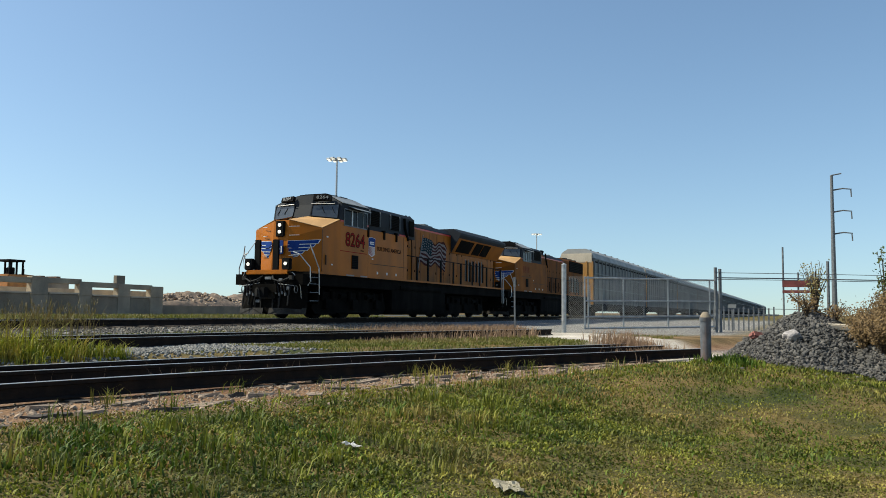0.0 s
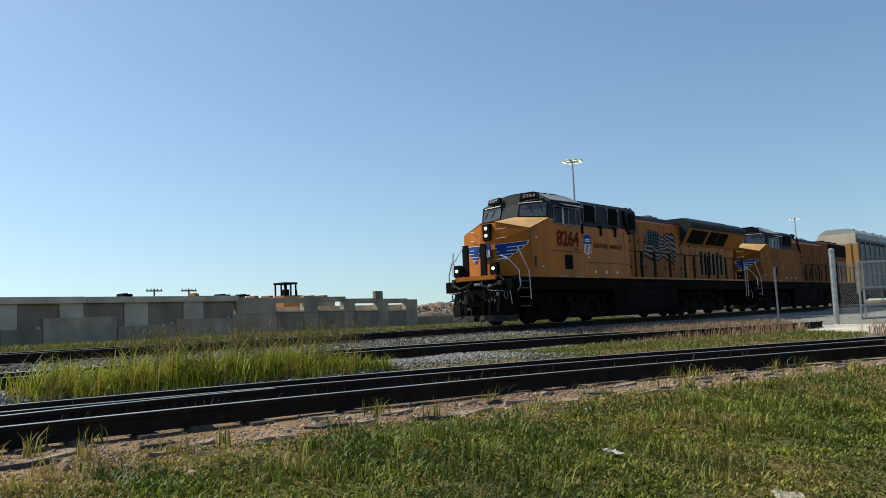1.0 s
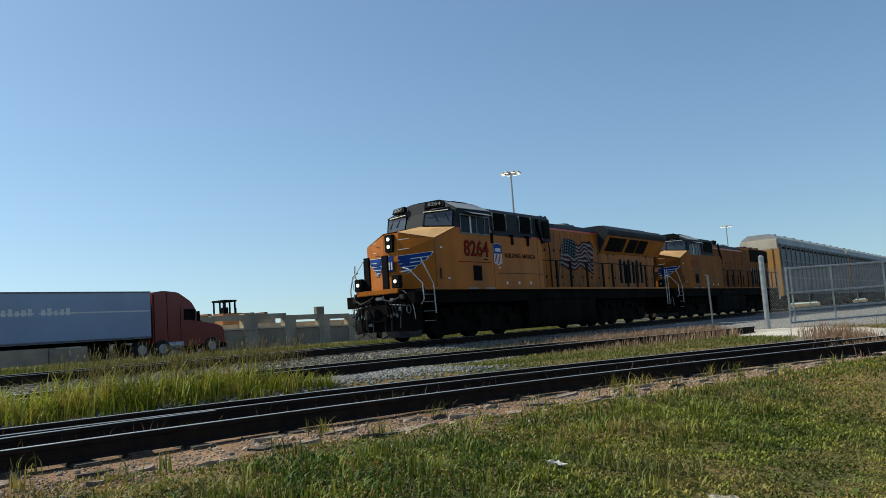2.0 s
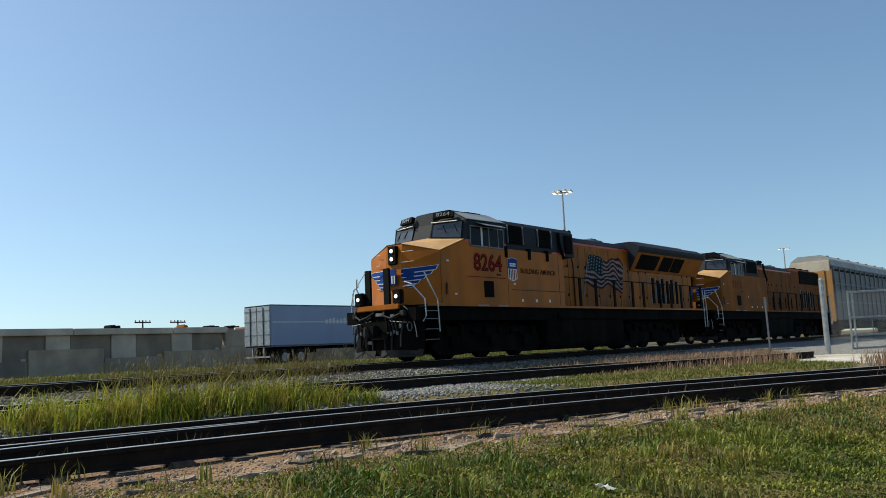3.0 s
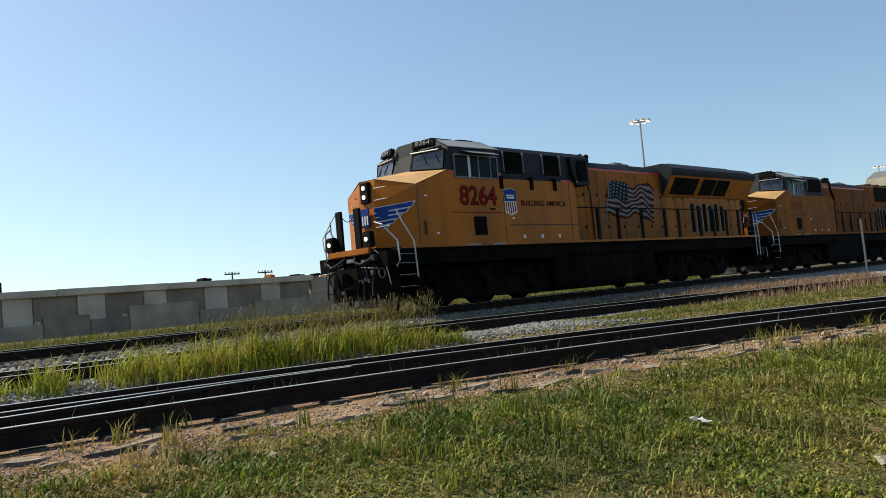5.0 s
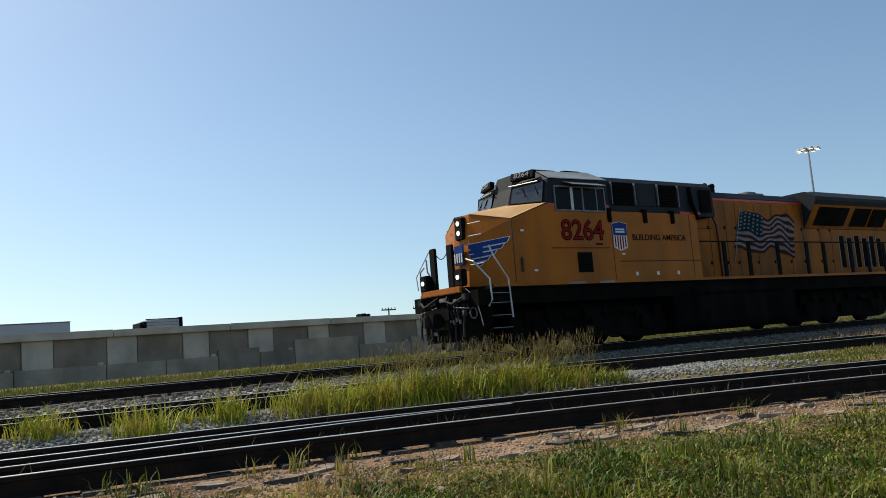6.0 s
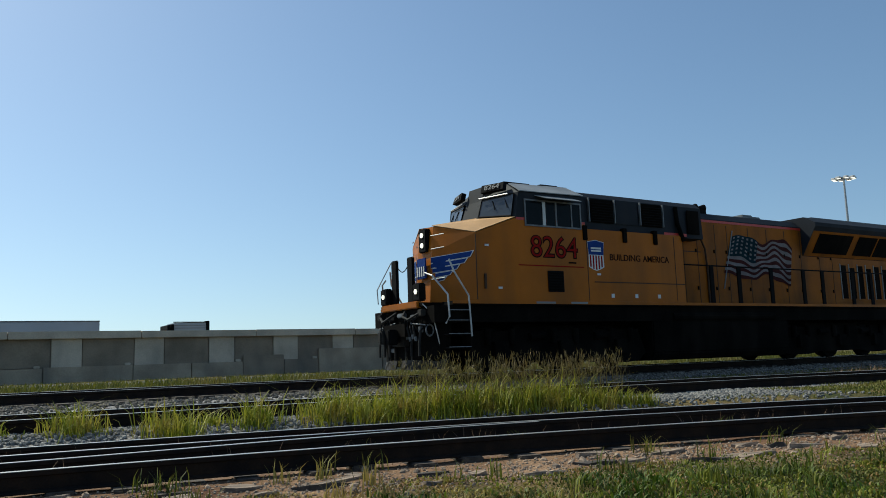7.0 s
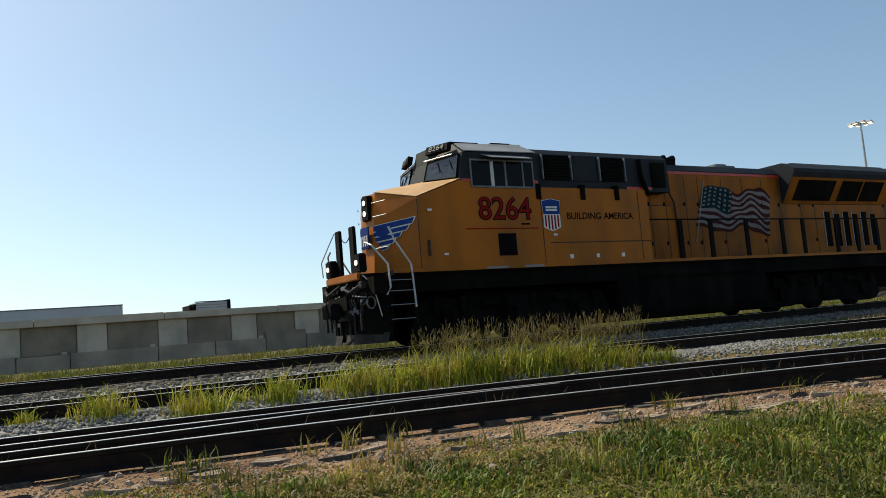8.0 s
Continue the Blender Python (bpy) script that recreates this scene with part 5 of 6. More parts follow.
def flatbed():
    t = thing("stacked_rack", "low pale metal rack with dark end frames behind the wall", "metal rack")
    bm = bmesh.new()
    prism(bm, [(15.35, EYE + 2.7), (17.7, EYE + 2.7), (17.7, EYE + 3.4), (15.35, EYE + 3.36)], 61.5, 63.5)
    body = part("rack_body", bm, PALETRAILER, t, "pale blue-grey sheet body")
    part("top_rail", boxes((15.3, 17.75, 61.44, 61.56, EYE + 3.38, EYE + 3.45)), DARK, body)
    for z in (EYE + 2.95, EYE + 3.15):
        part("rib", boxes((15.4, 17.65, 61.46, 61.5, z, z + 0.05)), ROOFGREY, body)
    for x, h in ((14.85, 3.2), (15.12, 3.26), (17.72, 3.5)):
        part("end_frame", boxes((x, x + 0.22, 61.4, 63.6, 0.85, EYE + h), bevel=0.02), DARK, t)
    part("beacon", tube(bmesh.new(), [(18.05, 62, EYE + 3.0), (18.05, 62, EYE + 3.38)], 0.05, 8), DARK, t)


flatbed()


def small_far_things():
    """Dark and yellow odds and ends that stand up behind the coping."""
    for x, w, h, mat, nm, lb in ((29.4, 0.8, 0.24, DARK, "machine_top", "small dark machine seen over the wall"), (35.2, 0.4, 0.24, YELLOW, "hazard_beacon", "small yellow beacon seen over the wall"), (37.5, 1.0, 0.14, DARK, "machine_top", "small dark machine seen over the wall"), (39.5, 0.9, 0.12, DARK, "machine_top", "small dark machine seen over the wall")):
        t = thing(nm, lb, "machine")
        part("post", boxes((x * 1.1 + w / 2 - 0.1, x * 1.1 + w / 2 + 0.1, 60.4, 60.8, 0.85, EYE + 2.75)), GALV_DARK, t)
        part("head", boxes((x * 1.1, x * 1.1 + w * 0.55, 60, 61.2, EYE + 2.68, EYE + 2.75 + h), (x * 1.1 + w * 0.6, x * 1.1 + w, 60, 61.2, EYE + 2.7, EYE + 2.7 + h), bevel=0.06), mat, t)


small_far_things()


def warehouse():
    """A long low shed far beyond the wall with a ribbed brown roof edge."""
    t = thing("warehouse", "long low shed with a rusty brown roof edge", "building")
    part("wall", boxes((62, 86, 95, 110, 0.6, EYE + 3.6)), CONCRETE, t)
    m = material("rusty roof sheet", (0.3, 0.16, 0.09), rough=0.8, vary=0.25, scale=0.5, bump=0.1)
    r = part("roof", boxes((61.5, 86.5, 94.5, 110.5, EYE + 3.6, EYE + 3.95)), m, t)
    for k in range(9):
        part("roof_vent", boxes((63 + 2.6 * k, 63.7 + 2.6 * k, 95, 97, EYE + 3.95, EYE + 4.3)), m, r)


warehouse()


def utility_pole(x, y, h):
    t = thing("utility_pole", "wooden utility pole with two crossarms", "utility pole", "far utility poles")
    m = bpy.data.materials.get("dark pole wood") or material("dark pole wood", (0.09, 0.07, 0.055), rough=0.9, vary=0.2, bump=0.1)
    part("pole", tube(bmesh.new(), [(x, y, 0.6), (x, y, h)], 0.22, 8, 0.16), m, t)
    for z, w in ((h - 0.5, 1.9), (h - 2.2, 1.5)):
        arm = part("crossarm", boxes((x - w, x + w, y - 0.12, y + 0.12, z - 0.14, z + 0.14)), m, t)
        for k in (-0.9, -0.4, 0.4, 0.9):
            part("insulator", tube(bmesh.new(), [(x + w * k, y, z + 0.14), (x + w * k, y, z + 0.5)], 0.12, 6), GALV, arm)


utility_pole(*polar(57.6, 190)[:2], EYE + 9.0)
utility_pole(*polar(59.8, 190)[:2], EYE + 9.2)


def light_mast(az, r, el, label):
    x, y, _ = polar(az, r)
    top = EYE + r * math.tan(radians(el))
    t = thing("light_mast", label, "light mast", "high light masts")
    part("mast", tube(bmesh.new(), [(x, y, 0.6), (x, y, top)], 0.32, 10, 0.16), GALV, t)
    hd = part("ring", tube(bmesh.new(), [(x + 1.15 * math.cos(a), y + 1.15 * math.sin(a), top) for a in [k * math.pi / 8 for k in range(17)]], 0.07, 6), GALV_DARK, t)
    for k in range(8):
        a = k * math.pi / 4
        lx, ly = x + 1.6 * math.cos(a), y + 1.6 * math.sin(a)
        part("luminaire", boxes((lx - 0.36, lx + 0.36, ly - 0.36, ly + 0.36, top - 0.22, top + 0.12), bevel=0.05), WHITE, hd, "pale floodlight")
        part("lens", boxes((lx - 0.28, lx + 0.28, ly - 0.28, ly + 0.28, top - 0.27, top - 0.22)), LENS, hd)
        part("spoke", tube(bmesh.new(), [(x, y, top + 0.02), (lx, ly, top + 0.02)], 0.05, 5), GALV_DARK, hd)


light_mast(30.75, 155, 10.5, "tall grey light mast with a ring of floodlights")
light_mast(16.6, 300, 5.45, "distant tall light mast with floodlights")


def pylon():
    x, y, _ = polar(-2.55, 130)
    top = EYE + 130 * math.tan(radians(8.85))
    t = thing("power_pole", "tall grey steel power pole with three crossarms", "power pole")
    part("shaft", tube(bmesh.new(), [(x, y, 0.6), (x, y, top * 0.45), (x, y, top)], 0.4, 12, 0.2), GALV_DARK, t)
    for k, z in enumerate((top - 2.2, top - 5.4, top - 8.6)):
        a = part("crossarm", tube(bmesh.new(), [(x, y, z), (x + 0.3, y - 1.4, z + 0.25), (x + 0.4, y - 2.6, z + 0.1)], 0.13, 6, 0.08), GALV_DARK, t)
        part("insulator", tube(bmesh.new(), [(x + 0.4, y - 2.5, z), (x + 0.4, y - 2.55, z - 1.0)], 0.09, 6), GALV_DARK, a)
    part("top_arm", tube(bmesh.new(), [(x, y, top), (x + 0.3, y - 1.3, top + 0.25)], 0.1, 6), GALV_DARK, t)
    x, y, _ = polar(-2.2, 125)
    t = thing("steel_post", "thin grey steel post beside the power pole", "post")
    part("shaft", tube(bmesh.new(), [(x, y, 0.6), (x, y, EYE + 125 * math.tan(radians(3.4)))], 0.2, 8), GALV_DARK, t)


pylon()


# ---- crossing, gate and fence ----
def gate():
    """A wide chain-link gate in pipe frames between two posts."""
    a, b = Vector((27.3, 7.0, 0)), Vector((32.2, 2.6, 0))
    d = (b - a).normalized()
    z0 = 0.66
    ln = (b - a).length
    t = thing("chain_link_gate", "wide grey chain-link gate in a pipe frame", "gate")

    def at(s, z):
        p = a + d * s
        return (p.x, p.y, z0 + z)
    post = part("gate_post", tube(bmesh.new(), [at(-0.1, -0.2), at(-0.1, 2.32)], 0.085, 12), GALV, t, "thick pale gate post")
    part("cap", tube(bmesh.new(), [at(-0.1, 2.32), at(-0.1, 2.38)], 0.1, 12, 0.03), GALV, post)
    for s in (0.9, 2.4, 4.4, ln - 0.2):
        part("upright", tube(bmesh.new(), [at(s, 0.12), at(s, 1.95)], 0.03, 8), GALV, t)
    for z in (0.15, 0.55, 1.1, 1.9):
        part("bar", tube(bmesh.new(), [at(0.75, z), at(ln, z + 0.06)], 0.032, 8), GALV, t)
    for s in (0.75,):
        part("bar_end", tube(bmesh.new(), [at(s, 0.12), at(s, 1.95)], 0.032, 8), GALV, t)
    for s in (1.5, 3.3, 5.4):
        part("slat", boxes((0, 0.07, -0.01, 0.01, 0, 1.0)), GALV_DARK, t).matrix_basis = pose(*at(s, 0.5))
    wires = bmesh.new()
    h, step = 1.85, 0.075
    n = int((ln + h) / step)
    for k in range(n):
        for sgn in (1, -1):
            s0 = 0.05 + k * step - (h if sgn > 0 else 0)
            pts = []
            lo, hi = 0.0, h
            for zz in (lo, hi):
                pts.append([s0 + (zz if sgn > 0 else h - zz), zz])
            (sa, za), (sb, zb) = pts
            # clip to the gate's length
            def clip(s, z, s2, z2):
                if s < 0.05:
                    z = z + (z2 - z) * (0.05 - s) / (s2 - s) if s2 != s else z
                    s = 0.05
                if s > ln:
                    z = z + (z2 - z) * (ln - s) / (s2 - s) if s2 != s else z
                    s = ln
                return s, z
            if max(sa, sb) <= 0.05 or min(sa, sb) >= ln:
                continue
            p = clip(sa, za, sb, zb)
            q = clip(sb, zb, sa, za)
            tube(wires, [at(p[0], p[1] + 0.1), at(q[0], q[1] + 0.1)], 0.0036, 3)
    tagged(part("chain_link", wires, GALV_DARK, t), kind="stuff")
    # far post and onward fence
    f = thing("boundary_fence", "wire boundary fence on steel posts", "fence")
    pts = [b + d * 0.1, Vector((34, -0.8, 0)), Vector((36, -3.6, 0)), Vector((38.5, -7, 0)), Vector((41, -11, 0))]
    for i, p in enumerate(pts):
        part("fence_post", tube(bmesh.new(), [(p.x, p.y, 0.4), (p.x, p.y, z0 + (2.45 if i == 0 else 2.2))], 0.06 if i == 0 else 0.04, 8), GALV_DARK, f)
    p0 = pts[0] + d * 0.22
    part("fence_post", tube(bmesh.new(), [(p0.x, p0.y, 0.4), (p0.x, p0.y, z0 + 2.4)], 0.06, 8), GALV_DARK, f)
    for z in (0.9, 2.0, 2.06, 2.25):
        part("wire", tube(bmesh.new(), [(p.x, p.y, z0 + z) for p in pts], 0.022 if z in (2.06,) else 0.012, 5), GALV_DARK, f)
    pk = thing("picket_fence", "far dull grey picket fence beyond the gate", "fence")
    for i in range(14):
        q = Vector((37, 3.2, 0)) + Vector((0.0, -0.2, 0)) * i
        part("picket", boxes((q.x - 0.02, q.x + 0.02, q.y - 0.03, q.y + 0.03, 0.5, 1.62 + 0.06 * (i % 2))), GALV_DARK, pk)
    part("rail", boxes((37.02, 37.05, 0.4, 3.3, 1.3, 1.36)), GALV_DARK, pk)
    sg = thing("notice_sign", "small blank pale grey notice on a stake", "sign")
    part("plate", boxes((34.0, 34.03, 1.92, 2.22, 1.6, 1.74), bevel=0.005), ROOFGREY, sg)
    part("stake", boxes((34.03, 34.06, 2.05, 2.1, 0.5, 1.75)), GALV_DARK, sg)


gate()


def red_sign():
    x, y, _ = polar(-0.6, 45)
    t = thing("red_sign", "weathered red board sign on two thin posts", "sign")
    for dy in (-0.75, 0.05, 0.75):
        part("post", tube(bmesh.new(), [(x, y + dy, 0.5), (x, y + dy, EYE + (2.1 if dy else 2.4) + (1.3 if dy > 0.5 else 0))], 0.045, 8), GALV_DARK, t)
    m = material("faded red board", (0.20, 0.05, 0.045), rough=0.8, vary=0.2, scale=2, bump=0.1)
    part("board", boxes((x - 0.08, x - 0.05, y - 0.95, y + 0.8, EYE + 1.35, EYE + 1.7), bevel=0.01), m, t)
    part("board", boxes((x - 0.08, x - 0.05, y - 0.95, y + 0.8, EYE + 1.05, EYE + 1.2), bevel=0.01), m, t)


red_sign()


def bollard():
    x, y = 13.9, 1.2
    z = ground_z(x, y)
    t = thing("bollard", "weathered grey steel pipe bollard with domed cap", "bollard", at=pose(x, y, z, 0, -3, 0))
    m = material("scuffed grey pipe paint", (0.17, 0.185, 0.21), rough=0.65, metal=0.2, vary=0.2, scale=6, bump=0.15, stain=(0.2, 0.09, 0.04), stain_amount=0.7)
    part("pipe", tube(bmesh.new(), [(0, 0, -0.1), (0, 0, 0.3), (0, 0, 0.68)], 0.085, 18), m, t)
    part("collar", tube(bmesh.new(), [(0, 0, 0.66), (0, 0, 0.72)], 0.095, 18), m, t)
    bm = bmesh.new()
    tube(bm, [(0, 0, 0.72), (0, 0, 0.76), (0, 0, 0.79), (0, 0, 0.805)], 0.09, 18, 0.03)
    part("cap", bm, CONCRETE_DARK, t, "grey domed concrete cap")


bollard()


def stake():
    x, y = 23.8, 7.7
    t = thing("marker_stake", "thin leaning rusty steel marker stake", "stake", at=pose(x, y, ground_z(x, y), 0, -2, 0))
    part("shaft", boxes((-0.025, 0.025, -0.02, 0.02, -0.1, 1.75), (-0.04, 0.04, -0.025, 0.025, 1.45, 1.75)), GALV_DARK, t)


stake()


# ---- loose stones ----
def rock_shapes(n, seed):
    rnd = random.Random(seed)
    out = []
    for _ in range(n):
        bm = bmesh.new()
        bmesh.ops.create_icosphere(bm, subdivisions=1, radius=1.0)
        for v in bm.verts:
            v.co = v.co * rnd.uniform(0.72, 1.15)
            v.co.z *= 0.72
        bmesh.ops.dissolve_degenerate(bm, dist=0.01, edges=bm.edges[:])
        vs = np.array([v.co[:] for v in bm.verts])
        bm.verts.index_update()
        fs = np.array([[v.index for v in f.verts] for f in bm.faces if len(f.verts) == 3])
        bm.free()
        out.append((vs, fs))
    return out


ROCKS = rock_shapes(6, 3)


def scatter(name, spots, mat, label, category):
    """Stones at (x, y, z, size), joined as one."""
    rnd = np.random.RandomState(7)
    vs, fs, base = [], [], 0
    for x, y, z, s in spots:
        v, f = ROCKS[rnd.randint(len(ROCKS))]
        a, b = rnd.uniform(0, 6.28, 2)
        ca, sa, cb, sb = math.cos(a), math.sin(a), math.cos(b), math.sin(b)
        m = np.array([[ca, -sa, 0], [sa, ca, 0], [0, 0, 1]]) @ np.array([[1, 0, 0], [0, cb, -sb], [0, sb, cb]])
        vs.append((v * s) @ m.T + (x, y, z))
        fs.append(f + base)
        base += len(v)
    me = bpy.data.meshes.new(name)
    me.from_pydata(np.concatenate(vs).tolist(), [], np.concatenate(fs).tolist())
    me.materials.append(mat)
    return tagged(new(name, me), label, category, kind="stuff")


def ballast():
    rnd = random.Random(11)
    spots = []
    for _ in range(15000):
        x = rnd.uniform(-6, 34)
        y = TRACK_Y + rnd.uniform(-3.1, 0.9)
        spots.append((x, y, ground_z(x, y) + 0.01, rnd.uniform(0.022, 0.05)))
    scatter("ballast_stones", spots, DIRTYSTONE, "loose grimy crushed-stone railway ballast", "ballast")
    spots = []
    for _ in range(26000):
        x = rnd.uniform(-4, 15)
        y = mid_y(x) + rnd.gauss(-0.9, 1.2)
        if y > near_y(x) + 2.9 and (x < 12.5 or abs(y - mid_y(x)) < 1.2):
            spots.append((x, y, ground_z(x, y) + 0.01, rnd.uniform(0.014, 0.036)))
    scatter("siding_stones", spots, STONE, "loose pale crushed stone round the siding", "ballast")
    spots = []
    for _ in range(9500):
        x = rnd.uniform(-4, 16)
        u = rnd.gauss(-0.75, 0.38)
        y = near_y(x) + u
        spots.append((x, y, ground_z(x, y), rnd.uniform(0.006, 0.02) if rnd.random() < 0.975 else rnd.uniform(0.028, 0.05)))
    rubble = []
    for _ in range(700):
        a, f = rnd.uniform(math.pi, 2 * math.pi), rnd.random() ** 0.6
        rubble.append((71 + 14 * f * math.cos(a), 60 + 4 * f * math.sin(a), 0.6 + 2.4 * (1 - f * f), rnd.uniform(0.08, 0.3)))
    scatter("heap_rubble", rubble, PINKSTONE, "broken pale rubble strewn over the soil heap", "rubble")
    scatter("soil_stones", spots, PINKSTONE, "pale pinkish stones strewn on bare soil", "stones")


PINKSTONE = material("pale pinkish limestone", (0.46, 0.35, 0.26), rough=0.95, vary=0.2, scale=8, grain=60, bump=0.3, islands=True)
ballast()


def rubble_pile():
    """A heap of crushed rock with a pale boulder and a slab on it."""
    def mound(x, y):
        h = 0.0
        for cx, cy, rx, ry, hh in ((16.5, -0.45, 2.2, 1.35, 0.84), (16.2, -2.2, 2.3, 1.8, 0.85), (16.7, 0.45, 1.3, 0.8, 0.5), (15.4, -4.6, 2.4, 2.4, 0.8)):
            d = math.hypot((x - cx) / rx, (y - cy) / ry)
            h = max(h, hh * max(0.0, 1 - d ** 1.6))
        return ground_z(x, y) + h, h
    bm = bmesh.new()
    n = 60
    grid = [[bm.verts.new((12.6 + 7.5 * i / n, -7.5 + 10 * j / n, mound(12.6 + 7.5 * i / n, -7.5 + 10 * j / n)[0] - 0.04)) for i in range(n + 1)] for j in range(n + 1)]
    for j in range(n):
        for i in range(n):
            bm.faces.new((grid[j][i], grid[j][i + 1], grid[j + 1][i + 1], grid[j + 1][i]))
    tagged(part("rubble_mound", bm, PILESTONE, smooth=True), "heap of dark grey crushed rock", "rock heap")
    rnd = random.Random(5)
    spots = []
    while len(spots) < 15000:
        x, y = rnd.uniform(13.4, 17.6), rnd.uniform(-4.5, 1.9)
        z, h = mound(x, y)
        if h > 0.01 or rnd.random() < 0.02:
            spots.append((x, y, z + rnd.uniform(-0.02, 0.03), rnd.uniform(0.014, 0.036) if rnd.random() < 0.95 else rnd.uniform(0.04, 0.07)))
    scatter("heap_stones", spots, PILESTONE, "dark grey crushed stones on the heap", "stones")
    bm = bmesh.new()
    bmesh.ops.create_icosphere(bm, subdivisions=3, radius=0.14)
    for q in bm.verts:
        q.co *= 1 + 0.45 * noise.noise(q.co * 9)
        q.co.z *= 0.75
    x, y = 15.2, -0.1
    o = part("boulder", bm, material("pale pinkish grey rock", (0.46, 0.42, 0.41), rough=0.9, vary=0.2, scale=5, grain=30, bump=0.3))
    o.matrix_basis = pose(x, y, mound(x, y)[0] + 0.04)
    tagged(o, "pale rounded boulder lying on the rock heap", "boulder")
    x, y = 15.9, -0.95
    o = part("stone_slab", boxes((-0.12, 0.12, -0.5, 0.5, -0.05, 0.05), bevel=0.02), CONCRETE_PALE)
    o.matrix_basis = pose(x, y, mound(x, y)[0] + 0.07, 4, -6, 8)
    tagged(o, "flat pale stone slab on the rock heap", "slab")
    x, y = 16.1, 0.5
    o = part("boulder", boxes((-0.1, 0.1, -0.13, 0.13, -0.06, 0.06), bevel=0.035), material("dull pink rubble", (0.4, 0.16, 0.13), rough=0.9, vary=0.2, bump=0.2))
    o.matrix_basis = pose(x, y, mound(x, y)[0] + 0.05, 10, 14, 30)
    tagged(o, "dull pink chunk of rubble on the heap", "rubble")
    return mound


mound = rubble_pile()


# ---- plants ----
def blades(name, spots, mat, label, category, wide=0.006, bend=0.35, parent=None, seed=1):
    """Grass blades at (x, y, z, height): a tapered strip bent over in two steps."""
    n = len(spots)
    p = np.array(spots)
    r = np.random.RandomState(seed)
    a = r.uniform(0, 2 * math.pi, n)
    h = p[:, 3]
    lean = r.uniform(0.1, 1.0, n) * bend * h
    dx, dy = np.cos(a), np.sin(a)
    w = wide * r.uniform(0.6, 1.3, n)
    v = np.zeros((n, 5, 3))
    base = p[:, :3]
    px, py = -dy, dx
    for k, (f, q, s) in enumerate(((0, 0, 1), (0, 0, -1), (0.55, 0.3, 0.8), (0.55, 0.3, -0.8), (1.0, 1.0, 0))):
        v[:, k, 0] = base[:, 0] + dx * lean * q + px * w * s
        v[:, k, 1] = base[:, 1] + dy * lean * q + py * w * s
        v[:, k, 2] = base[:, 2] + h * f * (1 - 0.25 * q * np.minimum(1, bend)) - 0.01 * (f == 0)
    i = np.arange(n) * 5
    me = bpy.data.meshes.new(name)
    me.vertices.add(n * 5)
    me.vertices.foreach_set("co", v.reshape(-1))
    loops = np.stack([i, i + 1, i + 3, i + 2, i + 2, i + 3, i + 4], 1).reshape(-1)
    me.loops.add(n * 7)
    me.loops.foreach_set("vertex_index", loops.astype(np.int32))
    me.polygons.add(n * 2)
    st = np.stack([np.arange(n) * 7, np.arange(n) * 7 + 4], 1).reshape(-1)
    me.polygons.foreach_set("loop_start", st.astype(np.int32))
    me.update(calc_edges=True)
    me.validate()
    me.materials.append(mat)
    ob = new(name, me)
    ob.parent = parent
    return tagged(ob, label, category, kind="stuff")


